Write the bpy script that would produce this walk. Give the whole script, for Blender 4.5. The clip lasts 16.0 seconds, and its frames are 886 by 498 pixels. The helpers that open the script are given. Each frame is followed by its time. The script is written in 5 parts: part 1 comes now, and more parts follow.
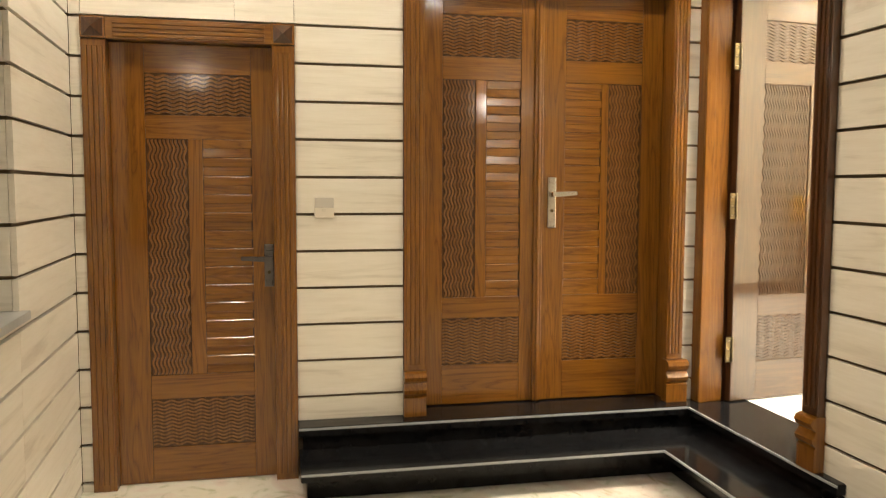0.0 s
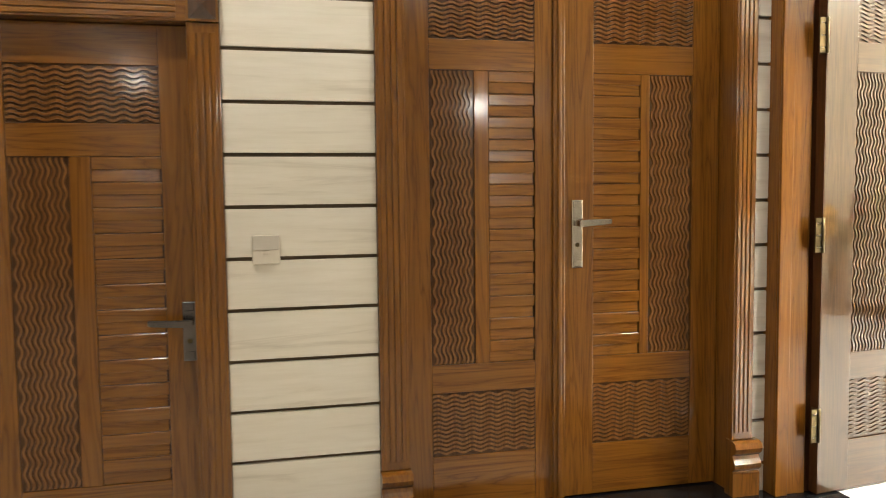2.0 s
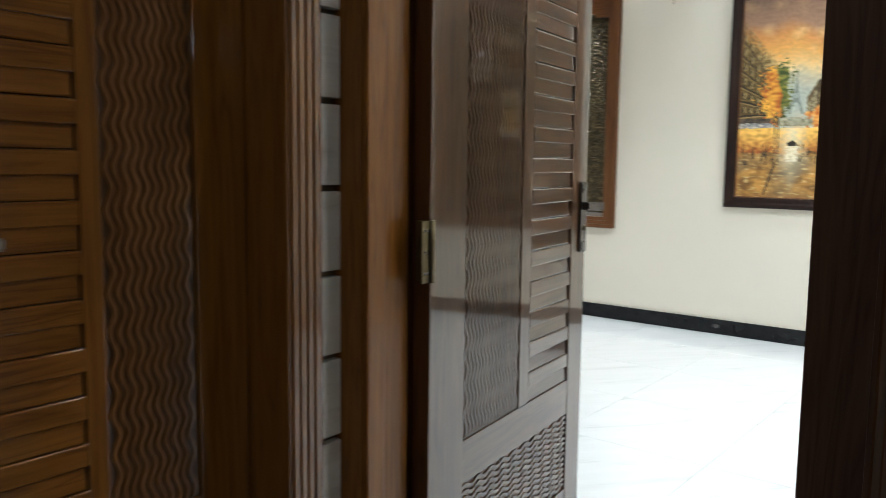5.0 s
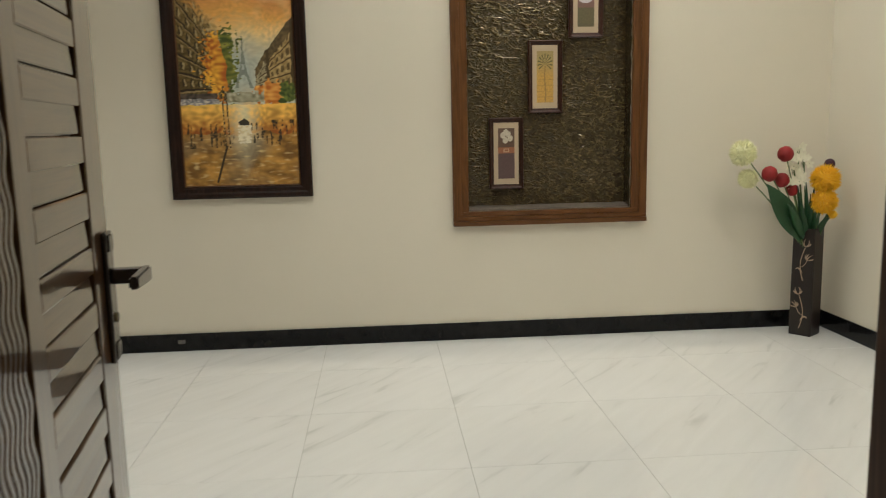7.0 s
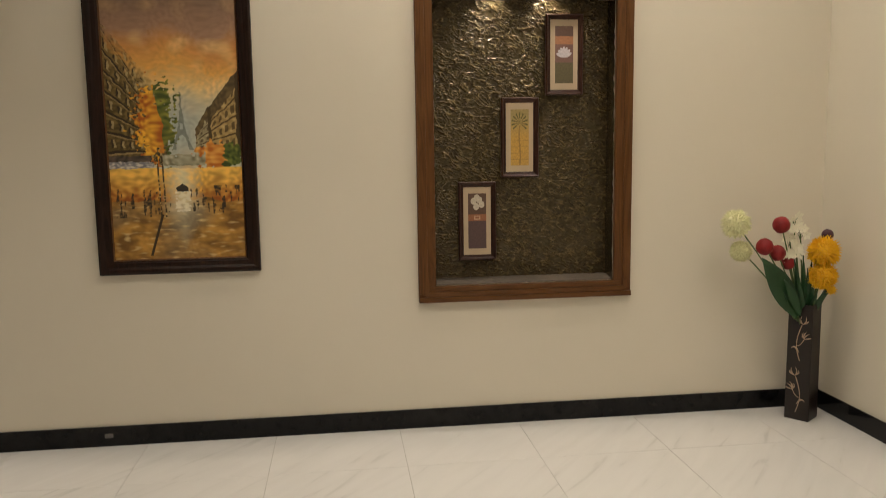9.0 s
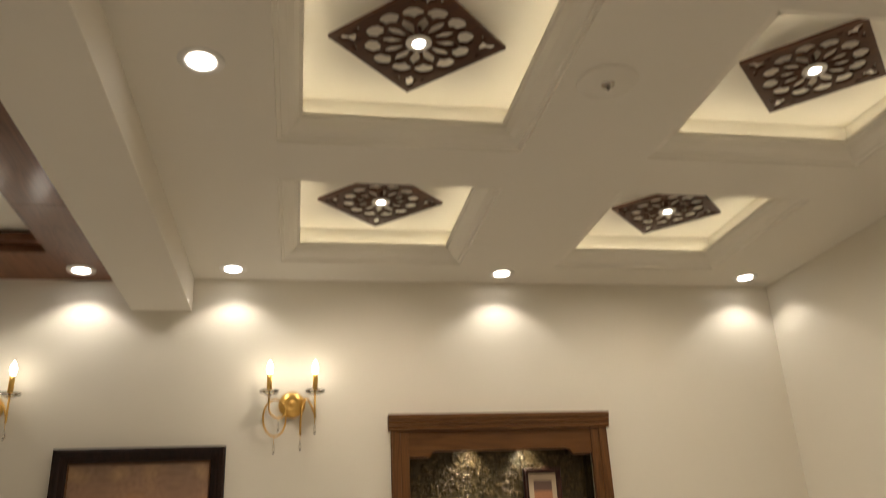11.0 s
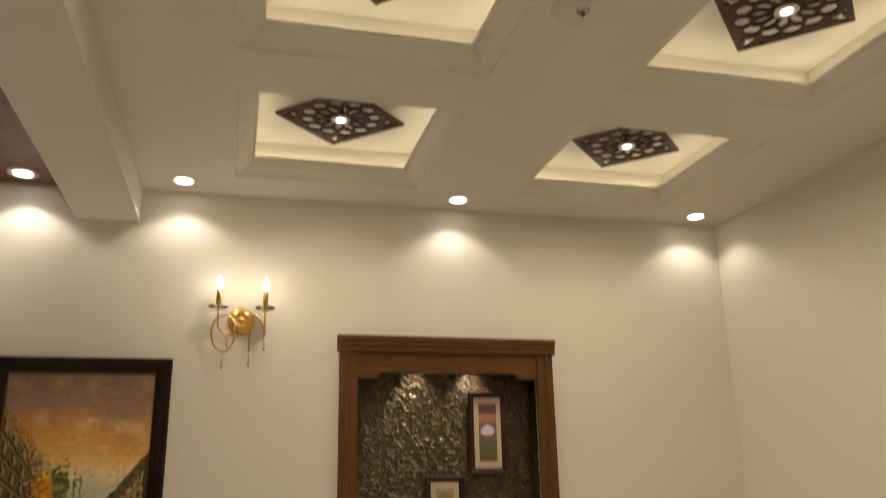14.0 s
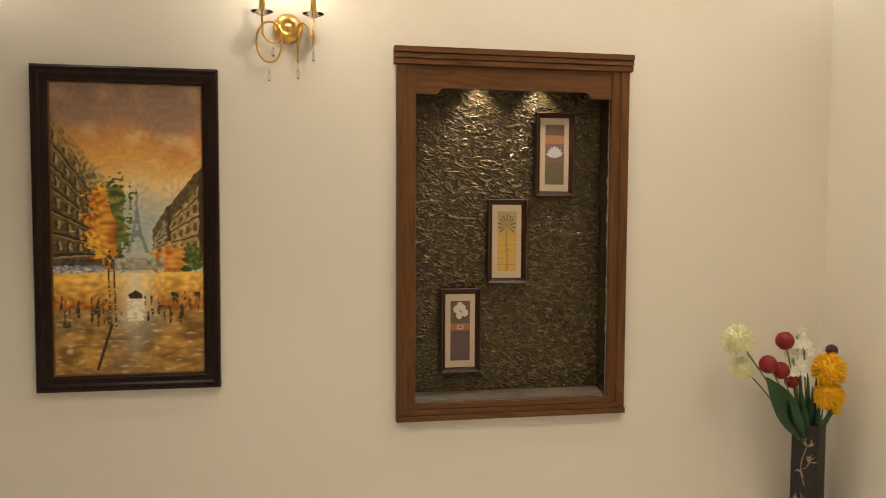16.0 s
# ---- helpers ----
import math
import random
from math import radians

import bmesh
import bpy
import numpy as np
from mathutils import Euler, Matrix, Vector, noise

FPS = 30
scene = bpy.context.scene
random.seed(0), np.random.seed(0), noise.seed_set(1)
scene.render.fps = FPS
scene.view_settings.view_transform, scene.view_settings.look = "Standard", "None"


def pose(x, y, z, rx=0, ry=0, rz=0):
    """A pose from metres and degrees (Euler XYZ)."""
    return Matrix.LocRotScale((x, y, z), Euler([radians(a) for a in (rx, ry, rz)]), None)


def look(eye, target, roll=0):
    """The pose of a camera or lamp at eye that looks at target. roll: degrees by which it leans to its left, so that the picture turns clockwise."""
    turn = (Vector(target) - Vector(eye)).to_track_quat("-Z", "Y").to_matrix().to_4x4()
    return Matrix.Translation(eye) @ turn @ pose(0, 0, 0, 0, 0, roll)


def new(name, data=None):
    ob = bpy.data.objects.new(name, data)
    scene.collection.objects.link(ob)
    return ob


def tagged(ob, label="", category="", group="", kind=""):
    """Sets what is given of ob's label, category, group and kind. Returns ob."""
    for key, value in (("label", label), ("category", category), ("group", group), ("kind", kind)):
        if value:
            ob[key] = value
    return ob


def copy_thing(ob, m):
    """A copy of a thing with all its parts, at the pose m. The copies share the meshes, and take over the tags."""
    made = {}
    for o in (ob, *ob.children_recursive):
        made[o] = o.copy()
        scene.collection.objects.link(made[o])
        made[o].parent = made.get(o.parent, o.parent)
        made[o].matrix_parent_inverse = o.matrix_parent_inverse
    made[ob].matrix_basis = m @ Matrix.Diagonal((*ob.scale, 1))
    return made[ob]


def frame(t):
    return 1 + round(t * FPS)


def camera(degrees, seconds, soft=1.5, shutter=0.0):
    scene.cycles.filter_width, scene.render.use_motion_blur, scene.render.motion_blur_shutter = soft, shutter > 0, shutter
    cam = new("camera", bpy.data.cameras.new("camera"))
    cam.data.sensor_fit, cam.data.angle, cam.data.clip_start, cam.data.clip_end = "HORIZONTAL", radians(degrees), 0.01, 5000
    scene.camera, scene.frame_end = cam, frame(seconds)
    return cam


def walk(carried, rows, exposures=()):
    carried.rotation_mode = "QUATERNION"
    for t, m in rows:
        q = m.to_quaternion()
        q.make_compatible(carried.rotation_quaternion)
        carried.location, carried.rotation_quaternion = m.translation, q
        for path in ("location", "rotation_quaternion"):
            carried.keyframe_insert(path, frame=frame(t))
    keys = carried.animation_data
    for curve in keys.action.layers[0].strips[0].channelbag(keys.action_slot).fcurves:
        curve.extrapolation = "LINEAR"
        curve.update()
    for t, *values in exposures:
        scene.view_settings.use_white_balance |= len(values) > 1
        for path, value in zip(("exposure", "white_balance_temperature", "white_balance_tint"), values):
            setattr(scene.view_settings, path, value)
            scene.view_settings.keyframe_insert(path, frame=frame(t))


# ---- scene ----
cam = camera(58.3, 16.0, 0.9, 0.35)
PATH = [
    (0, (0.013, -0.012, 1.365), (0.422, 1.939, 1.211), 0.2),
    (0.5, (0.088, 0.247, 1.387), (0.429, 2.215, 1.285), 0.1),
    (1, (0.089, 0.529, 1.419), (0.464, 2.489, 1.295), 0.3),
    (1.5, (0.109, 0.8, 1.471), (0.512, 2.754, 1.321), -0.3),
    (2, (0.204, 1.016, 1.45), (0.657, 2.959, 1.31), -0.6),
    (2.5, (0.342, 1.222, 1.492), (0.867, 3.146, 1.341), -0.5),
    (3, (0.376, 1.454, 1.468), (1.028, 3.341, 1.359), -0.6),
    (3.2, (0.401, 1.545, 1.466), (1.101, 3.415, 1.359), -0.6),
    (5.5, (1.216, 2.764, 1.47), (2.971, 3.689, 1.218), -0.4),
    (6, (1.446, 2.943, 1.505), (3.344, 3.506, 1.214), -2.4),
    (6.5, (1.658, 3.176, 1.554), (3.629, 3.252, 1.222), -2.4),
    (7, (1.840, 3.270, 1.564), (3.811, 3.116, 1.258), -1.2),
    (7.5, (2.101, 3.275, 1.564), (4.068, 3.051, 1.280), -1.7),
    (8, (2.302, 3.157, 1.653), (4.269, 2.946, 1.356), -1.9),
    (8.2, (2.34, 3.177, 1.663), (4.304, 2.949, 1.36), -1.4),
    (10.3, (2.372, 3.304, 2.038), (4.338, 2.983, 2.217), -1.4),
    (10.5, (2.384, 3.319, 2.029), (4.328, 2.986, 2.361), -1.8),
    (11, (2.379, 3.316, 2.05), (4.206, 2.963, 2.783), -2.8),
    (11.5, (2.364, 3.311, 2.075), (4.061, 2.946, 3.068), -3.3),
    (12, (2.353, 3.306, 2.076), (3.967, 2.926, 3.195), -2.5),
    (12.5, (2.352, 3.323, 2.081), (3.967, 2.896, 3.18), -2.7),
    (13, (2.358, 3.337, 2.08), (4.013, 2.884, 3.108), -2.5),
    (13.5, (2.381, 3.36, 2.058), (4.121, 2.89, 2.925), -1.8),
    (14, (2.418, 3.358, 2.044), (4.275, 2.868, 2.6), -1.1),
    (14.5, (2.501, 3.339, 2.039), (4.427, 2.849, 2.265), -0.8),
    (15, (2.632, 3.287, 2.038), (4.611, 3.001, 1.999), 0.1),
    (15.5, (2.703, 3.285, 2.028), (4.681, 3.008, 1.925), 0.2),
    (16, (2.733, 3.3, 2.031), (4.697, 2.942, 1.917), 0.3),
]
EXPOSURES = [(0.0, 0.84, 6050, 6), (0.5, 0.72, 5800, 6), (1.5, 0.62, 5600, 5), (3.2, 0.62, 5000, 5), (5.3, -1.75, 4550, 3), (6.0, -2.3, 4800, 3), (7.0, -2.55, 5350, 3), (8.0, -2.58, 5800, 8), (10.3, -2.95, 6050, 11), (11.4, -2.86, 6100, 12), (12.5, -2.52, 6150, 14), (14.5, -3.1, 6300, 12), (15.0, -2.76, 6300, 12), (16.0, -2.52, 6200, 12)]
walk(cam, [(t, look(eye, target, roll)) for t, eye, target, roll in PATH], EXPOSURES)

# ---- world and large lights ----
world = bpy.data.worlds.new("night")
world.use_nodes = True
world.node_tree.nodes["Background"].inputs[0].default_value = (0.02, 0.025, 0.04, 1)
world.node_tree.nodes["Background"].inputs[1].default_value = 0.3
scene.world = world

WARM, NEUTRAL = (1.0, 0.84, 0.64), (1.0, 0.88, 0.72)
PORCH_W, DOWN_W, CENTRE_W, LED, BULB = 39.0, 105.0, 238.0, 7.0, 110.0


def spot(name, x, y, z, watts, size=100, blend=0.6, radius=0.04, colour=WARM, target=None):
    data = bpy.data.lights.new(name, "SPOT")
    data.energy, data.color, data.spot_size, data.spot_blend, data.shadow_soft_size = watts, colour, radians(size), blend, radius
    ob = new(name, data)
    ob.matrix_world = look((x, y, z), target or (x, y, z - 1))
    return ob


# ---- materials ----
def nodes_of(name):
    m = bpy.data.materials.new(name)
    m.use_nodes = True
    t = m.node_tree
    return m, t, t.nodes["Principled BSDF"]


def link(t, a, b):
    t.links.new(a, b)


def grain(t, scale, detail=6.0, rough=0.6, distort=0.0, size=1.0, random_shift=True):
    """Noise on object coordinates, stretched by scale, shifted for each object."""
    tc = t.nodes.new("ShaderNodeTexCoord")
    mp = t.nodes.new("ShaderNodeMapping")
    mp.inputs["Scale"].default_value = scale
    if random_shift:
        oi = t.nodes.new("ShaderNodeObjectInfo")
        mul = t.nodes.new("ShaderNodeVectorMath")
        mul.operation = "SCALE"
        mul.inputs[0].default_value = (17.0, 31.0, 23.0)
        link(t, oi.outputs["Random"], mul.inputs["Scale"])
        add = t.nodes.new("ShaderNodeVectorMath")
        link(t, tc.outputs["Object"], add.inputs[0])
        link(t, mul.outputs[0], add.inputs[1])
        link(t, add.outputs[0], mp.inputs["Vector"])
    else:
        link(t, tc.outputs["Object"], mp.inputs["Vector"])
    n = t.nodes.new("ShaderNodeTexNoise")
    n.inputs["Scale"].default_value, n.inputs["Detail"].default_value = size, detail
    n.inputs["Roughness"].default_value, n.inputs["Distortion"].default_value = rough, distort
    link(t, mp.outputs[0], n.inputs["Vector"])
    return n


def ramp(t, source, *stops):
    r = t.nodes.new("ShaderNodeValToRGB")
    e = r.color_ramp.elements
    while len(e) < len(stops):
        e.new(0.5)
    for el, (pos, col) in zip(e, stops):
        el.position, el.color = pos, (*col, 1) if len(col) == 3 else col
    link(t, source, r.inputs[0])
    return r


def mix(t, a, b, factor, mode="MIX"):
    m = t.nodes.new("ShaderNodeMix")
    m.data_type, m.blend_type = "RGBA", mode
    if isinstance(factor, (int, float)):
        m.inputs[0].default_value = factor
    else:
        link(t, factor, m.inputs[0])
    link(t, a, m.inputs[6])
    link(t, b, m.inputs[7])
    return m.outputs[2]


def bump(t, bsdf, height, strength=0.2, distance=0.002):
    b = t.nodes.new("ShaderNodeBump")
    b.inputs["Strength"].default_value, b.inputs["Distance"].default_value = strength, distance
    link(t, height, b.inputs["Height"])
    link(t, b.outputs[0], bsdf.inputs["Normal"])


def wood(name, along, dark, mid, light, rough=0.32, coat=1.0, coat_rough=0.10, coat_ior=1.58):
    m, t, p = nodes_of(name)
    stretch = {"x": (0.9, 12, 12), "y": (12, 0.9, 12), "z": (12, 12, 0.9)}[along]
    big = grain(t, stretch, 4, 0.5, 1.2, 1.0)
    fine = grain(t, [v * 9 if v > 1 else v * 3 for v in stretch], 4, 0.7, 0.0, 1.0)
    rings = t.nodes.new("ShaderNodeMath")
    rings.operation = "PINGPONG"
    rings.inputs[1].default_value = 0.07
    link(t, big.outputs[0], rings.inputs[0])
    sc = t.nodes.new("ShaderNodeMath")
    sc.operation = "MULTIPLY"
    sc.inputs[1].default_value = 14.0
    link(t, rings.outputs[0], sc.inputs[0])
    soft = tuple((p + q) / 2 for p, q in zip(dark, mid))
    a = ramp(t, sc.outputs[0], (0.0, dark), (0.10, soft), (0.32, mid), (1.0, light))
    b = ramp(t, fine.outputs[0], (0.36, soft), (0.55, mid), (0.78, light))
    link(t, mix(t, a.outputs[0], b.outputs[0], 0.55), p.inputs["Base Color"])
    p.inputs["Roughness"].default_value, p.inputs["Specular IOR Level"].default_value = rough, 0.15
    p.inputs["Coat Weight"].default_value, p.inputs["Coat Roughness"].default_value, p.inputs["Coat IOR"].default_value = coat, coat_rough, coat_ior
    bump(t, p, fine.outputs[0], 0.12, 0.001)
    return m


def plain(name, colour, rough=0.5, metal=0.0, coat=0.0, vary=0.08, size=14.0, relief=0.05, second=None):
    m, t, p = nodes_of(name)
    n = grain(t, (1, 1, 1), 6, 0.6, 0.0, size)
    w = grain(t, (1, 1, 1), 3, 0.5, 0.0, size * 0.12)
    lo = tuple(c * (1 - vary) for c in colour)
    hi = second or tuple(min(1.0, c * (1 + vary)) for c in colour)
    a = ramp(t, n.outputs[0], (0.3, lo), (0.7, hi))
    b = ramp(t, w.outputs[0], (0.3, lo), (0.7, hi))
    link(t, mix(t, a.outputs[0], b.outputs[0], 0.6), p.inputs["Base Color"])
    p.inputs["Roughness"].default_value, p.inputs["Metallic"].default_value = rough, metal
    p.inputs["Coat Weight"].default_value = coat
    bump(t, p, n.outputs[0], relief, 0.002)
    return m


def glowing(name, colour, strength):
    m, t, p = nodes_of(name)
    p.inputs["Base Color"].default_value = (*colour, 1)
    p.inputs["Emission Color"].default_value = (*colour, 1)
    p.inputs["Emission Strength"].default_value = strength
    return m


OAK = ((0.070, 0.0230, 0.0026), (0.168, 0.063, 0.0052), (0.235, 0.097, 0.0090))
# open leaf: oak dimmed in colour to offset the strong room light
DIMMED = ((0.026, 0.0115, 0.0034), (0.050, 0.0235, 0.0072), (0.074, 0.036, 0.0115))
leaf_v = wood("dimmed_oak_upright", "z", *DIMMED, coat_rough=0.03, coat_ior=1.6)
leaf_h = wood("dimmed_oak_level", "x", *DIMMED, coat_rough=0.03, coat_ior=1.6)
oak_v = wood("varnished_oak_upright", "z", *OAK)
oak_h = wood("varnished_oak_level", "x", *OAK, coat_rough=0.15)
oak_satin = wood("satin_oak_upright", "z", *OAK, rough=0.4, coat=0.3, coat_rough=0.12)
oak_hy = wood("varnished_oak_level_y", "y", *OAK)
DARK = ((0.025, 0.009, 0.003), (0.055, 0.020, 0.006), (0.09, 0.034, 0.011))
FRET = ((0.026, 0.010, 0.0045), (0.055, 0.021, 0.0095), (0.085, 0.034, 0.016))
# darker copy of the oak: the near jamb's shade is in its colour
jamb_shade_wood = wood("shaded_jamb_oak", "z", (0.035, 0.015, 0.007), (0.07, 0.033, 0.018), (0.11, 0.055, 0.030), rough=0.6, coat=0.12, coat_rough=0.3)
fret_wood = wood("fretwork_wood", "x", *FRET, rough=0.5, coat=0.1, coat_rough=0.3)
dark_v = wood("dark_and_shaded_oak", "z", *DARK)
# oak at about half tone: shade between the ribs, put into the colour
groove_shade_oak = wood("shaded_groove_oak", "z", (0.030, 0.012, 0.0035), (0.062, 0.026, 0.0070), (0.092, 0.040, 0.0110), rough=0.5, coat=0.5, coat_rough=0.15)
NICHE = ((0.050, 0.0195, 0.0050), (0.106, 0.043, 0.0115), (0.156, 0.066, 0.0190))
niche_v = wood("niche_wood_upright", "z", *NICHE, rough=0.45, coat=0.2, coat_rough=0.3)
niche_h = wood("niche_wood_level", "y", *NICHE, rough=0.45, coat=0.2, coat_rough=0.3)
FRAME = ((0.006, 0.003, 0.002), (0.014, 0.006, 0.004), (0.030, 0.013, 0.008))
frame_wood = wood("dark_frame_wood", "z", *FRAME, rough=0.4, coat=0.15, coat_rough=0.25)
print_frame_wood = wood("print_frame_wood", "z", (0.010, 0.004, 0.003), (0.030, 0.011, 0.007), (0.055, 0.022, 0.013), rough=0.4, coat=0.2, coat_rough=0.2)
ceiling_wood = wood("ceiling_veneer", "x", (0.06, 0.022, 0.010), (0.13, 0.05, 0.022), (0.19, 0.08, 0.036), rough=0.4, coat=0.3, coat_rough=0.2)


def plank_paint(name, along):
    m, t, p = nodes_of(name)
    s = {"x": (1.2, 10, 14), "y": (10, 1.2, 14)}[along]
    n = grain(t, s, 5, 0.6, 0.8)
    f = grain(t, [v * 5 for v in s], 3, 0.6)
    a = ramp(t, n.outputs[0], (0.30, (0.47, 0.41, 0.32)), (0.44, (0.68, 0.625, 0.52)), (0.7, (0.75, 0.70, 0.61)))
    b = ramp(t, f.outputs[0], (0.3, (0.62, 0.56, 0.46)), (0.6, (0.76, 0.71, 0.62)))
    link(t, mix(t, a.outputs[0], b.outputs[0], 0.3), p.inputs["Base Color"])
    p.inputs["Roughness"].default_value = 0.38
    p.inputs["Coat Weight"].default_value, p.inputs["Coat Roughness"].default_value = 0.15, 0.25
    bump(t, p, f.outputs[0], 0.08, 0.001)
    return m


plank_x, plank_y = plank_paint("cream_cladding_x", "x"), plank_paint("cream_cladding_y", "y")
groove_brown = plain("groove_brown", (0.13, 0.085, 0.038), 0.5)
wall_paint = plain("cream_wall_paint", (0.74, 0.69, 0.58), 0.55, vary=0.025, size=3.0, relief=0.03)
ceiling_paint = plain("ceiling_paint", (0.74, 0.69, 0.59), 0.6, vary=0.02, size=2.0, relief=0.02)
cove_paint = plain("cove_paint", (0.80, 0.76, 0.66), 0.6, vary=0.02, size=2.0, relief=0.02)
black_granite = plain("black_granite", (0.005, 0.005, 0.0055), 0.12, vary=0.5, size=160.0, relief=0.0, second=(0.013, 0.013, 0.014))
black_granite.node_tree.nodes["Principled BSDF"].inputs["Specular IOR Level"].default_value = 0.22
granite_edge = plain("polished_granite_edge", (0.36, 0.37, 0.38), 0.2, vary=0.1)
steel = plain("satin_steel", (0.62, 0.58, 0.52), 0.22, metal=1.0, vary=0.08, size=60)
gunmetal = plain("dark_steel", (0.16, 0.15, 0.15), 0.25, metal=1.0, vary=0.1, size=60)
brass = plain("aged_brass", (0.13, 0.10, 0.05), 0.42, metal=1.0, vary=0.2, size=40)
strike_brass = plain("polished_brass", (0.70, 0.48, 0.16), 0.3, metal=1.0, vary=0.15, size=50)
gold = plain("gold_leaf", (0.78, 0.50, 0.14), 0.28, metal=1.0, vary=0.15, size=50, relief=0.1)
switch_white = plain("switch_plastic", (0.66, 0.60, 0.50), 0.3, vary=0.02)
switch_grey = plain("switch_rocker_plastic", (0.50, 0.46, 0.40), 0.3, vary=0.02)
white_trim = plain("lamp_trim_white", (0.75, 0.72, 0.66), 0.3, vary=0.02)
petal_red = plain("red_petal", (0.22, 0.003, 0.005), 0.6, vary=0.3, size=80)
petal_orange = plain("orange_petal", (1.0, 0.56, 0.008), 0.6, vary=0.2, size=60)
petal_cream = plain("cream_petal", (0.95, 0.93, 0.62), 0.6, vary=0.1, size=60)
petal_white = plain("white_petal", (0.88, 0.86, 0.70), 0.6, vary=0.1, size=60)
petal_plum = plain("plum_bud", (0.05, 0.012, 0.025), 0.6, vary=0.3, size=60)
leaf_green = plain("artificial_leaf", (0.02, 0.07, 0.025), 0.4, vary=0.4, size=30)
stem_green = plain("flower_stem", (0.10, 0.16, 0.05), 0.5, vary=0.3, size=30)
vase_wood = plain("dark_vase_lacquer", (0.008, 0.004, 0.003), 0.38, coat=0.05, vary=0.3, size=40)
motif = plain("vase_motif_paint", (0.42, 0.30, 0.20), 0.5, vary=0.2, size=40)
mat_board = plain("cream_mat_board", (0.48, 0.38, 0.26), 0.7, vary=0.04)
lamp_face = glowing("lamp_glow", (1.0, 0.92, 0.80), 90.0)
led_glow = glowing("led_strip_glow", (1.0, 0.87, 0.60), LED * 10)
bulb_glow = glowing("candle_bulb_glow", (1.0, 0.86, 0.62), BULB)


def clear_glass(name):
    m, t, p = nodes_of(name)
    p.inputs["Base Color"].default_value = (0.95, 0.93, 0.88, 1)
    p.inputs["Roughness"].default_value, p.inputs["IOR"].default_value = 0.03, 1.45
    p.inputs["Transmission Weight"].default_value = 1.0
    return m


crystal = clear_glass("cut_crystal")


def marble_tile():
    m, t, p = nodes_of("white_marble_tile")
    tc = t.nodes.new("ShaderNodeTexCoord")
    oi = t.nodes.new("ShaderNodeObjectInfo")
    mul = t.nodes.new("ShaderNodeVectorMath")
    mul.operation = "SCALE"
    mul.inputs[0].default_value = (41.0, 67.0, 11.0)
    link(t, oi.outputs["Random"], mul.inputs["Scale"])
    add = t.nodes.new("ShaderNodeVectorMath")
    link(t, tc.outputs["Object"], add.inputs[0])
    link(t, mul.outputs[0], add.inputs[1])
    mp = t.nodes.new("ShaderNodeMapping")
    mp.vector_type = "TEXTURE"
    mp.inputs["Rotation"].default_value = (0, 0, radians(-40))
    mp.inputs["Scale"].default_value = (0.9, 0.12, 1)
    link(t, add.outputs[0], mp.inputs["Vector"])
    n = t.nodes.new("ShaderNodeTexNoise")
    n.inputs["Scale"].default_value, n.inputs["Detail"].default_value, n.inputs["Distortion"].default_value = 1.6, 5, 0.7
    link(t, mp.outputs[0], n.inputs["Vector"])
    v = ramp(t, n.outputs[0], (0.26, (0.61, 0.61, 0.595)), (0.37, (0.735, 0.73, 0.715)), (0.62, (0.765, 0.76, 0.745)))
    link(t, v.outputs[0], p.inputs["Base Color"])
    p.inputs["Roughness"].default_value = 0.045
    return m


marble = marble_tile()
grout = plain("tile_grout", (0.42, 0.41, 0.38), 0.8)


def porch_marble():
    m, t, p = nodes_of("pale_onyx_floor")
    n = grain(t, (1, 1, 1), 8, 0.6, 1.5, 2.2, False)
    w = grain(t, (1, 1, 1), 5, 0.6, 2.0, 5.0, False)
    a = ramp(t, n.outputs[0], (0.32, (0.62, 0.55, 0.40)), (0.5, (0.72, 0.68, 0.56)), (0.62, (0.62, 0.36, 0.30)), (0.72, (0.70, 0.64, 0.50)))
    b = ramp(t, w.outputs[0], (0.35, (0.40, 0.42, 0.26)), (0.45, (0.74, 0.70, 0.60)), (0.8, (0.78, 0.74, 0.66)))
    link(t, mix(t, a.outputs[0], b.outputs[0], 0.6), p.inputs["Base Color"])
    p.inputs["Roughness"].default_value = 0.12
    return m


onyx = porch_marble()


def foil():
    m, t, p = nodes_of("crumpled_bronze_panel")
    n = grain(t, (22, 22, 30), 5, 0.6, 1.6, 1.0, False)
    f = grain(t, (60, 60, 90), 3, 0.5, 1.0, 1.0, False)
    c = ramp(t, n.outputs[0], (0.32, (0.030, 0.0215, 0.0085)), (0.55, (0.060, 0.043, 0.0175)), (0.78, (0.105, 0.075, 0.030)))
    # crease highlights painted in: lighter bronze along the ridges
    glint_mask = t.nodes.new("ShaderNodeVertexColor")
    glint_mask.layer_name = "glint"
    glint_share = ramp(t, glint_mask.outputs[0], (0.30, (0, 0, 0)), (0.95, (0.5, 0.5, 0.5)))
    glint_colour = t.nodes.new("ShaderNodeRGB")
    glint_colour.outputs[0].default_value = (0.26, 0.19, 0.078, 1)
    link(t, mix(t, c.outputs[0], glint_colour.outputs[0], glint_share.outputs[0]), p.inputs["Base Color"])
    p.inputs["Metallic"].default_value, p.inputs["Roughness"].default_value = 0.45, 0.26
    bump(t, p, f.outputs[0], 0.35, 0.003)
    return m


bronze = foil()
shelf_stone = plain("grey_ledge_plaster", (0.11, 0.09, 0.07), 0.45, vary=0.45, size=40, relief=0.4)


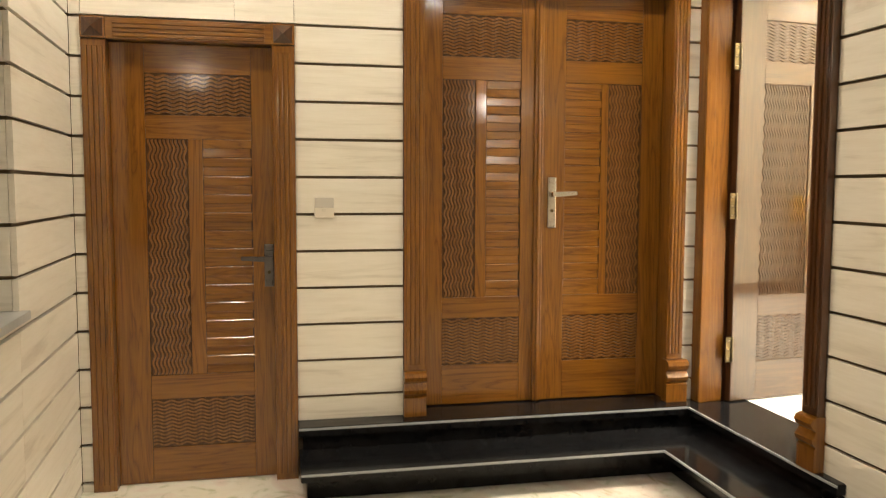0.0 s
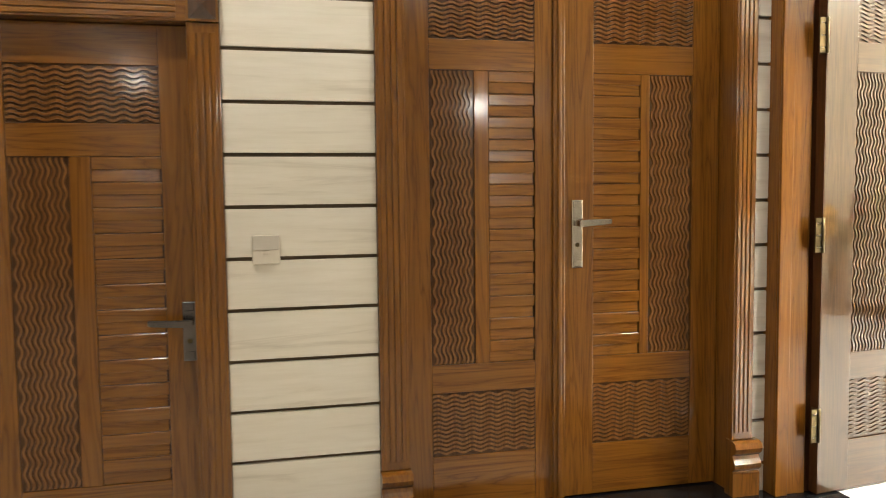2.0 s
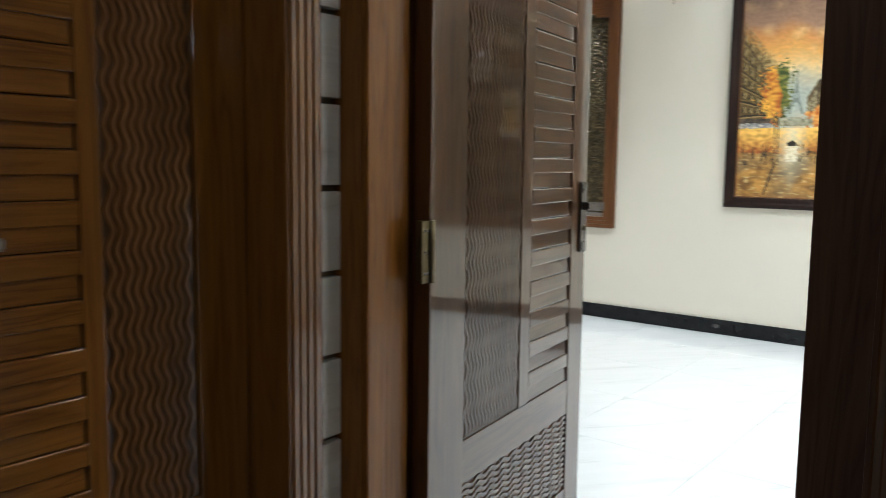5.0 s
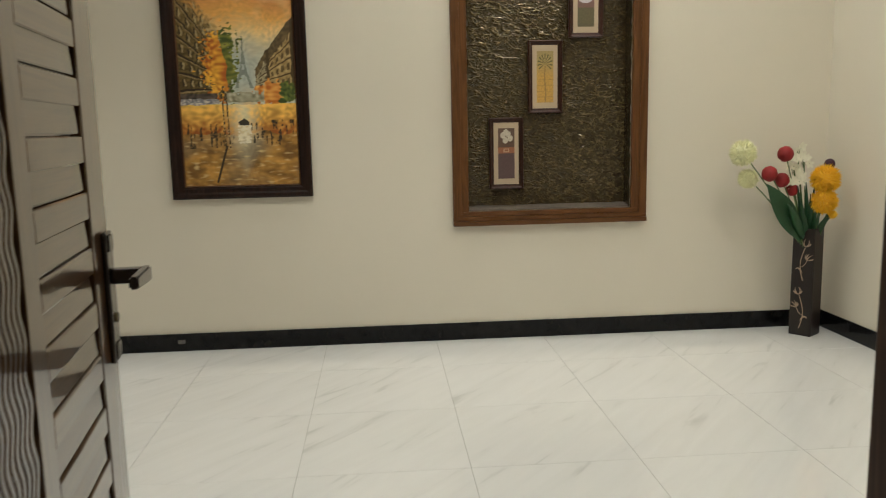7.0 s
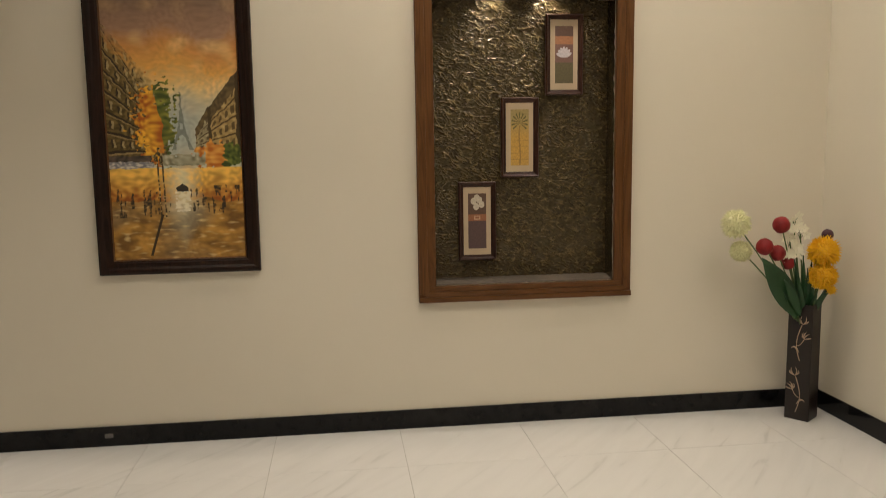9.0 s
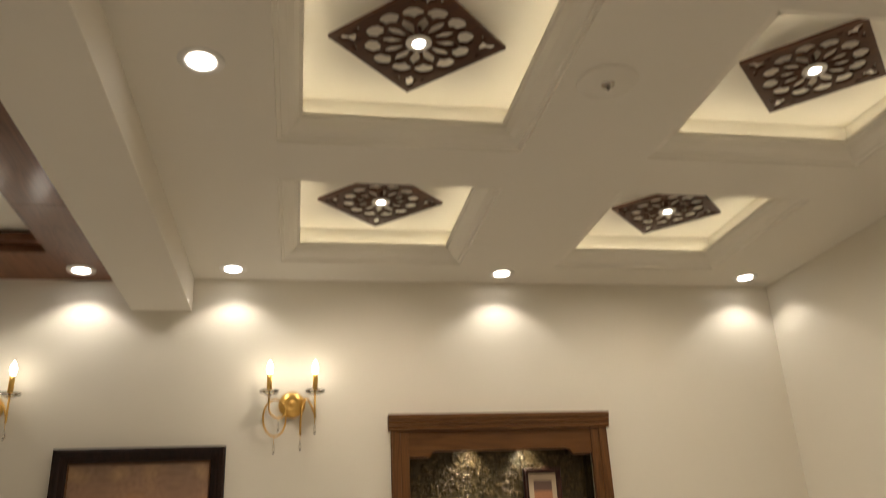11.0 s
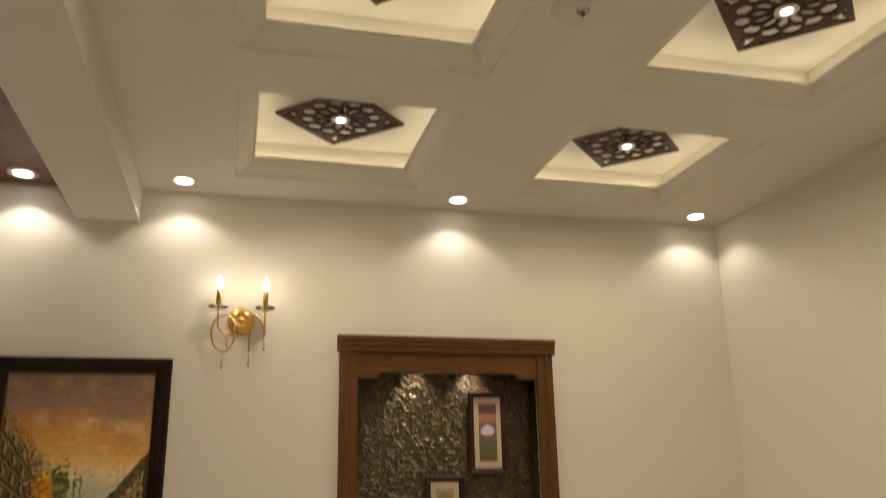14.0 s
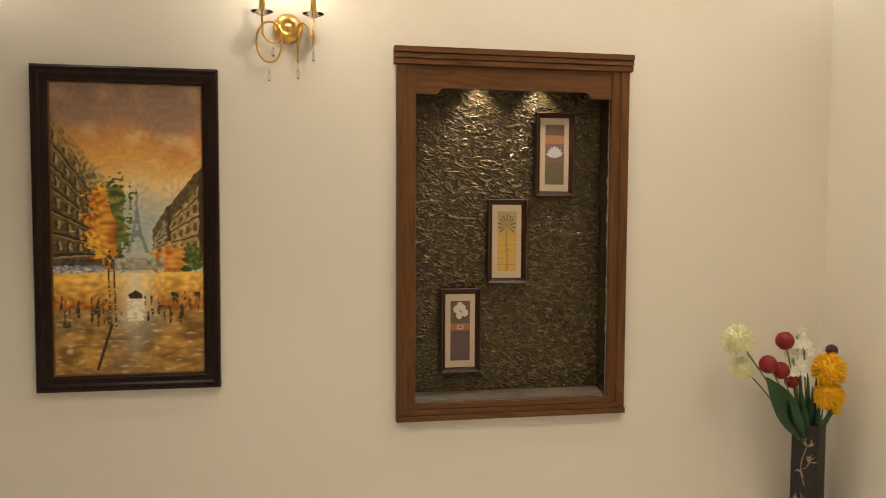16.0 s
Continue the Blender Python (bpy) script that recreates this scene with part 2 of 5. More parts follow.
def canvas_paint():
    m, t, p = nodes_of("oil_paint")
    a = t.nodes.new("ShaderNodeVertexColor")
    a.layer_name = "paint"
    link(t, a.outputs[0], p.inputs["Base Color"])
    n = grain(t, (40, 40, 90), 4, 0.6, 1.0, 1.0, False)
    p.inputs["Roughness"].default_value = 0.42
    bump(t, p, n.outputs[0], 0.03, 0.001)
    return m


oil = canvas_paint()


# ---- building helpers ----
def box(bm, x0, x1, y0, y1, z0, z1):
    v = [bm.verts.new(c) for c in ((x0, y0, z0), (x1, y0, z0), (x1, y1, z0), (x0, y1, z0), (x0, y0, z1), (x1, y0, z1), (x1, y1, z1), (x0, y1, z1))]
    for f in ((0, 3, 2, 1), (4, 5, 6, 7), (0, 1, 5, 4), (1, 2, 6, 5), (2, 3, 7, 6), (3, 0, 4, 7)):
        bm.faces.new([v[i] for i in f])
    return bm


def boxes(*dims, bevel=0.0):
    bm = bmesh.new()
    for d in dims:
        box(bm, *d)
    if bevel:
        bmesh.ops.bevel(bm, geom=list(bm.edges), offset=bevel, segments=2, profile=0.6, affect="EDGES")
    return bm


def prism(bm, points, axis, lo, hi):
    """A flat outline drawn out along an axis. points are the two other coordinates, in axis order."""
    def at(p, h):
        c = list(p)
        c.insert("xyz".index(axis), h)
        return c
    a, b = [bm.verts.new(at(p, lo)) for p in points], [bm.verts.new(at(p, hi)) for p in points]
    n = len(points)
    bm.faces.new(a[::-1])
    bm.faces.new(b)
    for i in range(n):
        bm.faces.new((a[i], a[(i + 1) % n], b[(i + 1) % n], b[i]))
    bmesh.ops.recalc_face_normals(bm, faces=list(bm.faces))
    return bm


def lathe(bm, profile, m=None, n=24):
    """Turns (radius, height) pairs round z, then moves them by the matrix m."""
    m = m or Matrix.Identity(4)
    rings = [[bm.verts.new(m @ Vector((r * math.cos(math.tau * i / n), r * math.sin(math.tau * i / n), h))) for i in range(n)] for r, h in profile]
    for a, b in zip(rings, rings[1:]):
        for i in range(n):
            bm.faces.new((a[i], a[(i + 1) % n], b[(i + 1) % n], b[i]))
    bm.faces.new(rings[0][::-1])
    bm.faces.new(rings[-1])
    return bm


def tube(bm, path, radius, n=8):
    path = [Vector(p) for p in path]
    rings = []
    for i, p in enumerate(path):
        d = (path[min(i + 1, len(path) - 1)] - path[max(i - 1, 0)]).normalized()
        q = d.to_track_quat("Z", "Y")
        r = radius(i / (len(path) - 1)) if callable(radius) else radius
        rings.append([bm.verts.new(p + q @ Vector((r * math.cos(math.tau * k / n), r * math.sin(math.tau * k / n), 0))) for k in range(n)])
    for a, b in zip(rings, rings[1:]):
        for k in range(n):
            bm.faces.new((a[k], a[(k + 1) % n], b[(k + 1) % n], b[k]))
    bm.faces.new(rings[0][::-1])
    bm.faces.new(rings[-1])
    return bm


def mesh_of(name, bm, material, smooth=False):
    me = bpy.data.meshes.new(name)
    bm.to_mesh(me)
    bm.free()
    me.materials.append(material)
    if smooth:
        me.polygons.foreach_set("use_smooth", [True] * len(me.polygons))
    return me


def part(name, bm, material, parent, label="", smooth=False):
    ob = new(name, mesh_of(name, bm, material, smooth))
    ob.parent = parent
    return tagged(ob, label)


def thing(name, m, label, category, group=""):
    ob = new(name)
    ob.matrix_world = m
    ob.empty_display_size = 0.1
    return tagged(ob, label, category, group)


def setting(name, bm, material, label=""):
    return tagged(new(name, mesh_of(name, bm, material)), label, "", "", "structure")


def piece(name, mesh, parent, m=None):
    ob = new(name, mesh)
    ob.parent = parent
    if m is not None:
        ob.matrix_local = m
    return ob
# ---- large structure ----
F = 0.272                      # landing and room floor
WEST, EAST_FACE, NORTH = -0.85, 2.07, 3.70   # faces of the porch cladding
RX0, RX1, RY0, RY1, CEIL = 2.40, 6.54, 0.527, 7.58, 3.516
DOOR_Y0, DOOR_Y1, HEAD = 2.835, 3.64, 2.36
BACK, PORCH_TOP = -2.2, 2.95

setting("porch_floor", boxes((-1.3, 2.4, BACK - 0.2, 3.95, -0.12, 0.0)), onyx, "pale polished onyx porch floor with pink veins")
setting("porch_ceiling", boxes((-1.3, 2.4, BACK - 0.2, 3.99, PORCH_TOP, PORCH_TOP + 0.12)), ceiling_paint, "cream painted porch ceiling")
wall_n = setting("wall_north_porch", boxes(
    (-1.2, -0.72, 3.72, 3.95, 0, PORCH_TOP), (0.02, 0.66, 3.72, 3.95, 0, PORCH_TOP), (2.00, 2.40, 3.72, 3.95, 0, PORCH_TOP),
    (-0.72, 0.02, 3.72, 3.95, 2.03, PORCH_TOP), (0.66, 2.00, 3.72, 3.95, 2.39, PORCH_TOP), (-0.72, 0.02, 3.86, 3.95, 0, 2.03), (0.66, 2.00, 3.915, 3.95, F, 2.39)),
    groove_brown, "dark backing of the cream cladding")
WIN_Y1, WIN_Y0, SILL, WIN_TOP = 2.77, 1.5, 0.96, 2.2
wall_w = setting("wall_west_porch", boxes(
    (-1.2, WEST - 0.02, WIN_Y1 + 0.02, 3.72, 0, PORCH_TOP), (-1.2, WEST - 0.02, BACK, WIN_Y0, 0, PORCH_TOP),
    (-1.2, WEST - 0.02, WIN_Y0, WIN_Y1 + 0.02, 0, SILL - 0.03), (-1.2, WEST - 0.02, WIN_Y0, WIN_Y1 + 0.02, WIN_TOP, PORCH_TOP), (-1.3, -1.2, BACK, 3.72, 0, PORCH_TOP)),
    groove_brown, "dark backing of the cream cladding")
wall_e = setting("wall_east_porch", boxes(
    (EAST_FACE + 0.02, RX0, BACK, 2.6995, 0, PORCH_TOP), (2.2502, RX0, 2.70, DOOR_Y0 - 0.0905, 0, PORCH_TOP), (2.2505, RX0, DOOR_Y1 + 0.0402, 3.715, F, PORCH_TOP),
    (EAST_FACE + 0.02, RX0, DOOR_Y0 - 0.04, DOOR_Y1 + 0.04, HEAD + 0.04, PORCH_TOP)), groove_brown, "dark backing of the cream cladding")
setting("wall_south_porch", boxes((-1.3, 2.4, BACK - 0.2, BACK, 0, PORCH_TOP)), plank_x, "cream wall closing the porch")

# room shell
N1 = dict(y0=1.76, y1=2.745, z0=1.055, z1=2.69)
MID = 4.06                      # the niches and sconces stand mirrored about the painting
N2 = dict(N1, y0=2 * MID - N1["y1"], y1=2 * MID - N1["y0"])
setting("wall_east", boxes(
    (RX1, RX1 + 0.25, RY0 - 0.2, N1["y0"], 0.1, 3.9), (RX1, RX1 + 0.25, N1["y1"], N2["y0"], 0.1, 3.9), (RX1, RX1 + 0.25, N2["y1"], RY1 + 0.2, 0.1, 3.9),
    *[(RX1, RX1 + 0.25, n["y0"], n["y1"], 0.1, n["z0"]) for n in (N1, N2)], *[(RX1, RX1 + 0.25, n["y0"], n["y1"], n["z1"], 3.9) for n in (N1, N2)],
    *[(RX1 + 0.13, RX1 + 0.25, n["y0"], n["y1"], n["z0"], n["z1"]) for n in (N1, N2)]), wall_paint, "smooth cream painted wall")
setting("wall_south", boxes((RX0 - 0.1, RX1, RY0 - 0.2, RY0, 0.1, 3.9)), wall_paint, "smooth cream painted wall")
setting("wall_north", boxes((RX0 - 0.1, RX1, RY1, RY1 + 0.2, 0.1, 3.9)), wall_paint, "smooth cream painted wall")
setting("wall_west", boxes(
    (RX0, RX0 + 0.015, RY0, DOOR_Y0 - 0.09, F, 3.9), (RX0, RX0 + 0.015, DOOR_Y1 + 0.04, RY1, F, 3.9), (RX0, RX0 + 0.015, DOOR_Y0 - 0.09, DOOR_Y1 + 0.04, HEAD + 0.04, 3.9),
    (RX0 - 0.1, RX0, RY0, RY1, PORCH_TOP, 3.9), (RX0 - 0.1, RX0, 3.96, RY1, 0, PORCH_TOP), (RX0 - 0.1, RX0, RY0, BACK, 0, 1)), wall_paint, "smooth cream painted wall")
setting("floor_slab", boxes((RX0 - 0.012, RX1, RY0, RY1, 0.05, F - 0.003)), grout, "grout bed of the tiled floor")

for nm, d in (("baseboard", (RX1 - 0.012, RX1, RY0, RY1, F, 0.377)), ("baseboard", (RX0 + 0.02, RX1 - 0.012, RY0, RY0 + 0.012, F, 0.377)),
              ("baseboard", (RX0 + 0.015, RX0 + 0.027, DOOR_Y1 + 0.1, RY1, F, 0.377)), ("baseboard", (RX0 + 0.015, RX0 + 0.027, RY0 + 0.012, DOOR_Y0 - 0.176, F, 0.377))):
    setting(nm, boxes(d, bevel=0.002), black_granite, "polished black granite skirting")

# ceiling with six coffers: each has a sloped moulding, a lip that hides a light strip, and a raised panel
COFFER_X, COFFER_Y, CH, MOULD = (3.30, 4.546, 5.793), (1.49, 2.945), 0.375, 0.092
BEAM = (3.87, 4.171)
cuts_x = sorted([RX0] + [c + s * (CH + MOULD) for c in COFFER_X for s in (-1, 1)] + [RX1])
cuts_y = sorted([RY0] + [c + s * (CH + MOULD) for c in COFFER_Y for s in (-1, 1)] + [BEAM[0]])
bm = bmesh.new()
for i in range(len(cuts_x) - 1):
    for j in range(len(cuts_y) - 1):
        if not (i % 2 and j % 2):
            box(bm, cuts_x[i], cuts_x[i + 1], cuts_y[j], cuts_y[j + 1], CEIL, CEIL + 0.06)
for cx in COFFER_X:
    for cy in COFFER_Y:
        for (ox, oy, w) in ((0, 1, 0), (0, -1, 0), (1, 0, 1), (-1, 0, 1)):
            # stepped moulding: quarter profiles along each side
            steps = ((MOULD, 0.0), (0.088, 0.009), (0.076, 0.011), (0.072, 0.018), (0.050, 0.026), (0.030, 0.040), (0.018, 0.056), (0.014, 0.062), (0.003, 0.064), (0.003, 0.070))
            for (d0, h0), (d1, h1) in zip(steps, steps[1:]):
                a0, a1 = CH + d0, CH + d1
                if w:
                    q = ((cx + ox * a0, cy - a0, CEIL + h0), (cx + ox * a0, cy + a0, CEIL + h0), (cx + ox * a1, cy + a1, CEIL + h1), (cx + ox * a1, cy - a1, CEIL + h1))
                else:
                    q = ((cx - a0, cy + oy * a0, CEIL + h0), (cx + a0, cy + oy * a0, CEIL + h0), (cx + a1, cy + oy * a1, CEIL + h1), (cx - a1, cy + oy * a1, CEIL + h1))
                bm.faces.new([bm.verts.new(p) for p in q])
        # lip top and cove
        c0, c1, zt = CH, CH + 0.10, CEIL + 0.198
        box(bm, cx - c1, cx + c1, cy - c1, cy + c1, zt, zt + 0.03)
        for d in ((cx - c1, cx + c1, cy + c1, cy + c1 + 0.02), (cx - c1, cx + c1, cy - c1 - 0.02, cy - c1), (cx + c1, cx + c1 + 0.02, cy - c1, cy + c1), (cx - c1 - 0.02, cx - c1, cy - c1, cy + c1)):
            box(bm, *d, CEIL + 0.06, zt)
        for d in ((cx - c1, cx + c1, cy + c0, cy + c1), (cx - c1, cx + c1, cy - c1, cy - c0), (cx + c0, cx + c1, cy - c0, cy + c0), (cx - c1, cx - c0, cy - c0, cy + c0)):
            box(bm, *d, CEIL + 0.070, CEIL + 0.080)
setting("ceiling", bm, ceiling_paint, "cream plaster ceiling with six lit coffers")
setting("ceiling_beam", boxes((RX0, RX1, *BEAM, 3.334, 3.75), bevel=0.004), ceiling_paint, "cream plastered ceiling beam")
setting("ceiling_cap", boxes((RX0 - 0.1, RX1 + 0.2, RY0 - 0.2, RY1 + 0.2, 3.9, 4.0)), ceiling_paint, "slab closing the room above")

# unseen window added in the south wall, behind the way in, for dark reflections
WX0, WX1, WZ0, WZ1 = 2.75, 4.55, 1.22, 2.75
w1 = tagged(new("window_1"), "unseen dark window with an oak frame, added for reflections", "", "", "structure")
for d in ((WX0, WX1, WZ0, WZ0 + 0.09), (WX0, WX1, WZ1 - 0.09, WZ1), (WX0, WX0 + 0.09, WZ0 + 0.09, WZ1 - 0.09), (WX1 - 0.09, WX1, WZ0 + 0.09, WZ1 - 0.09), (3.61, 3.69, WZ0 + 0.09, WZ1 - 0.09)):
    part("window_frame", boxes((d[0], d[1], RY0 + 0.001, RY0 + 0.035, d[2], d[3]), bevel=0.003), niche_h, w1)
for x0, x1 in ((WX0 + 0.09, 3.61), (3.69, WX1 - 0.09)):
    part("pane", boxes((x0, x1, RY0 + 0.004, RY0 + 0.012, WZ0 + 0.09, WZ1 - 0.09)), black_granite, w1, "dark pane of the added window")

# veneered ceiling beyond the beam: wooden border with a raised white field
WB = (4.171, 4.50, 6.90)
setting("wooden_ceiling_border", boxes(
    (RX0, 3.30, WB[0], WB[1], 3.50, 3.54), (3.304, 4.45, WB[0], WB[1], 3.50, 3.54), (4.454, 5.60, WB[0], WB[1], 3.50, 3.54), (5.604, 6.15, WB[0], WB[1], 3.50, 3.54),
    (6.15, RX1, WB[0], RY1, 3.50, 3.54), (RX0, 2.8, WB[1], RY1, 3.50, 3.54), (2.8, 6.15, WB[2], RY1, 3.50, 3.54),
    (2.8, 6.15, WB[1], WB[1] + 0.02, 3.54, 3.60), (6.10, 6.15, WB[1], WB[2], 3.54, 3.58), bevel=0.0015), ceiling_wood, "brown oak veneer ceiling border")
setting("raised_ceiling_field", boxes((2.7, 6.3, WB[1] - 0.1, WB[2] + 0.1, 3.60, 3.64)), ceiling_paint, "white raised ceiling field")


# ---- lamps of the place ----
def downlight(x, y, z, watts, group, size=110, radius=0.045, aim=None, colour=WARM):
    t = thing("recessed_downlight", pose(x, y, z), "round white recessed ceiling downlight, switched on", "downlight", group)
    part("trim_ring", lathe(bmesh.new(), ((0.045, 0.02), (0.045, -0.001), (0.056, -0.006), (0.068, -0.005), (0.072, 0.0), (0.072, 0.003)), n=32), white_trim, t, "white trim ring", True)
    part("lamp_face", lathe(bmesh.new(), ((0.044, -0.0035), (0.044, -0.003)), n=32), lamp_face, t, "glowing lamp face")
    if watts:
        spot("downlight_lamp", x, y, z - 0.012, watts, size, 0.38, radius, colour, aim)
    return t


for y in (3.659, 2.222, 0.757):
    downlight(6.375, y, CEIL, DOWN_W * 0.64, "ceiling downlights", 122, colour=NEUTRAL)
for x, y in ((4.523, 3.629), (4.523, 0.757), (2.75, 3.629), (2.75, 0.757)):
    downlight(x, y, CEIL, DOWN_W, "ceiling downlights")
for x, y in ((6.385, 4.40), (6.385, 5.85), (6.385, 7.2)):
    downlight(x, y, 3.50, DOWN_W * 0.75, "ceiling downlights", 122, colour=NEUTRAL)
for x, y in ((4.5, 4.34), (2.62, 5.6), (4.5, 7.2)):
    downlight(x, y, 3.50, DOWN_W * 1.5, "ceiling downlights")
for x, y in ((-0.25, 3.12), (1.38, 3.05), (-0.3, 1.0), (1.35, 0.9), (0.5, -1.0)):
    downlight(x, y, PORCH_TOP, PORCH_W, "porch downlights", 130)

# unseen globe lamps, added so that the varnished doors catch highlights
def wall_lamp(x, y, z, turn, watts):
    t = thing("wall_lamp", pose(x, y, z, 0, 0, turn), "unseen glass globe lamp added to give the doors highlights", "wall lamp", "porch wall lamps")
    part("bracket", lathe(bmesh.new(), ((0.045, 0.0), (0.045, 0.012), (0.014, 0.018), (0.014, 0.05)), pose(0, 0, 0, 0, 90, 0), 20), gunmetal, t, "dark metal bracket", True)
    part("globe", lathe(bmesh.new(), [(0.055 * math.cos(radians(q)) + 0.0003, 0.055 * math.sin(radians(q))) for q in range(-90, 91, 15)], pose(0.10, 0, 0), 20), globe_glow, t, "glowing glass globe", True)
    data = bpy.data.lights.new("highlight_lamp_light", "POINT")
    data.energy, data.color, data.shadow_soft_size = watts, WARM, 0.055
    new("highlight_lamp_light", data).matrix_world = pose(x, y, z, 0, 0, turn) @ pose(0.17, 0, 0)


globe_glow = glowing("globe_glow", (1.0, 0.86, 0.66), 14.0)
wall_lamp(WEST, 0.05, 2.33, 0, 4.3)
wall_lamp(EAST_FACE, 0.6, 2.12, 180, 4.3)

# warm strips on the coffer lips
for cx in COFFER_X:
    for cy in COFFER_Y:
        c, z = CH + 0.045, CEIL + 0.085
        t = thing("cove_light_strip", pose(cx, cy, z), "warm light strip hidden in the coffer cove", "light strip", "cove light strips")
        for d in ((-c, c, c - 0.006, c + 0.006), (-c, c, -c - 0.006, -c + 0.006), (c - 0.006, c + 0.006, -c, c), (-c - 0.006, -c + 0.006, -c, c)):
            part("strip", boxes((*d, 0, 0.006)), led_glow, t)


# ---- fretwork medallions ----
def medallion():
    t = thing("fretwork_medallion", pose(0, 0, 0), "dark brown wooden star fretwork medallion with a small lamp", "ceiling medallion", "fretwork medallions")
    h, thick = 0.298 / math.sqrt(2), 0.013

    def pol(r, side, a):
        return (r * math.cos(a) - side * math.sin(a), r * math.sin(a) + side * math.cos(a))

    holes = []
    petal = ((0.052, 0.0), (0.064, 0.0085), (0.092, 0.0165), (0.108, 0.0125), (0.126, 0.0), (0.108, -0.0125), (0.092, -0.0165), (0.064, -0.0085))
    cell = ((0.124, 0.0), (0.134, 0.012), (0.138, 0.026), (0.158, 0.031), (0.172, 0.020), (0.178, 0.009), (0.178, -0.009), (0.172, -0.020), (0.158, -0.031), (0.138, -0.026), (0.134, -0.012))
    star = ((0.182, 0.182), (0.181, 0.164), (0.170, 0.156), (0.166, 0.138), (0.152, 0.145), (0.140, 0.140), (0.145, 0.152), (0.138, 0.166), (0.156, 0.170), (0.164, 0.181))
    chip = ((0.172, 0.116), (0.185, 0.104), (0.185, 0.130))
    for k in range(12):
        a = math.tau * k / 12
        holes.append([pol(r, d, a + math.tau / 24) for r, d in petal])
        holes.append([pol(r, d, a) for r, d in cell])
    for k in range(4):
        a = math.tau * k / 4
        for shape in (star, chip, tuple((q, p) for p, q in chip)):
            holes.append([pol(p, q, a) for p, q in shape])
    for shape in holes:
        mx, my = sum(p for p, q in shape) / len(shape), sum(q for p, q in shape) / len(shape)
        grow = 1.19 if len(shape) in (8, 11) else 1.32
        shape[:] = [(mx + grow * (p - mx), my + grow * (q - my)) for p, q in shape]
    # the cut plate: its outline and holes are filled with triangles, then drawn out
    bm = bmesh.new()
    for loop in [[(-h, -h), (h, -h), (h, h), (-h, h)]] + holes:
        vs = [bm.verts.new((p, q, 0)) for p, q in loop]
        for p, q in zip(vs, vs[1:] + vs[:1]):
            bm.edges.new((p, q))
    bmesh.ops.triangle_fill(bm, edges=list(bm.edges), use_beauty=True, use_dissolve=False)
    out = bmesh.ops.extrude_face_region(bm, geom=list(bm.faces))
    for el in out["geom"]:
        if isinstance(el, bmesh.types.BMVert):
            el.co.z = thick
    bmesh.ops.recalc_face_normals(bm, faces=list(bm.faces))
    part("fretwork", bm, fret_wood, t, "dark brown pierced wooden plate")
    part("lamp_ring", lathe(bmesh.new(), ((0.022, 0.012), (0.024, -0.004), (0.040, -0.005), (0.044, 0.0), (0.044, 0.010)), n=28), white_trim, t, "white lamp ring", True)
    part("lamp_face", lathe(bmesh.new(), ((0.023, -0.002), (0.023, -0.001)), n=24), lamp_face, t, "small glowing lamp")
    part("rod", lathe(bmesh.new(), ((0.012, 0.012), (0.012, 0.062)), n=12), fret_wood, t)
    return t


MED_Z = CEIL + 0.136
first = medallion()
first.matrix_world = pose(COFFER_X[0], COFFER_Y[0], MED_Z, 0, 0, 45)
for cx in COFFER_X:
    for cy in COFFER_Y:
        if (cx, cy) != (COFFER_X[0], COFFER_Y[0]):
            copy_thing(first, pose(cx, cy, MED_Z, 0, 0, 45))
        spot("medallion_lamp", cx, cy, MED_Z - 0.02, CENTRE_W, 160, 0.9, 0.03)

rose = thing("ceiling_rose", pose(4.504, 2.318, CEIL), "round white plaster ceiling rose with a metal hook", "ceiling rose")
part("disc", lathe(bmesh.new(), ((0.104, 0.0), (0.102, -0.004), (0.070, -0.005), (0.066, -0.008), (0.030, -0.009), (0.004, -0.010)), n=40), ceiling_paint, rose, "", True)
part("hook_plate", lathe(bmesh.new(), ((0.024, -0.009), (0.022, -0.013), (0.004, -0.013)), n=20), steel, rose, "steel hook plate", True)
part("hook", tube(bmesh.new(), [(0.009 * math.sin(a), 0, -0.020 + 0.009 * math.cos(a)) for a in [i * 0.45 for i in range(12)]], 0.003), gunmetal, rose, "dark steel hook", True)


# ---- steps and landing ----
def slab_edge(name, outline, z0, z1, label):
    bm = prism(bmesh.new(), outline, "z", z0, z1)
    bmesh.ops.bevel(bm, geom=[e for e in bm.edges if abs(e.verts[0].co.z - e.verts[1].co.z) < 1e-6], offset=0.004, segments=2, affect="EDGES")
    return setting(name, bm, black_granite, label)


END = 2.49
slab_edge("landing", [(0.10, 3.58), (2.03, 3.58), (2.03, END), (2.09, END), (2.09, 2.70), (2.20, 2.70), (2.20, 2.745), (2.388, 2.745), (2.388, 3.72), (2.0, 3.72), (2.0, 3.915), (0.66, 3.915), (0.66, 3.72), (0.10, 3.72)], F - 0.045, F, "polished black granite landing")
setting("landing_plinth", prism(bmesh.new(), [(0.12, 3.62), (2.07, 3.62), (2.07, 2.5), (2.37, 2.5), (2.37, 3.70), (0.12, 3.70)], "z", 0, F - 0.046), black_granite, "polished black granite riser")
slab_edge("step", [(0.10, 3.28), (1.75, 3.28), (1.75, 2.0), (2.065, 2.0), (2.065, 3.615), (0.10, 3.615)], 0.125, 0.165, "polished black granite step")
setting("step_plinth", prism(bmesh.new(), [(0.13, 3.42), (1.86, 3.42), (1.86, 2.02), (2.05, 2.02), (2.05, 3.60), (0.13, 3.60)], "z", 0, 0.124), black_granite, "polished black granite riser")
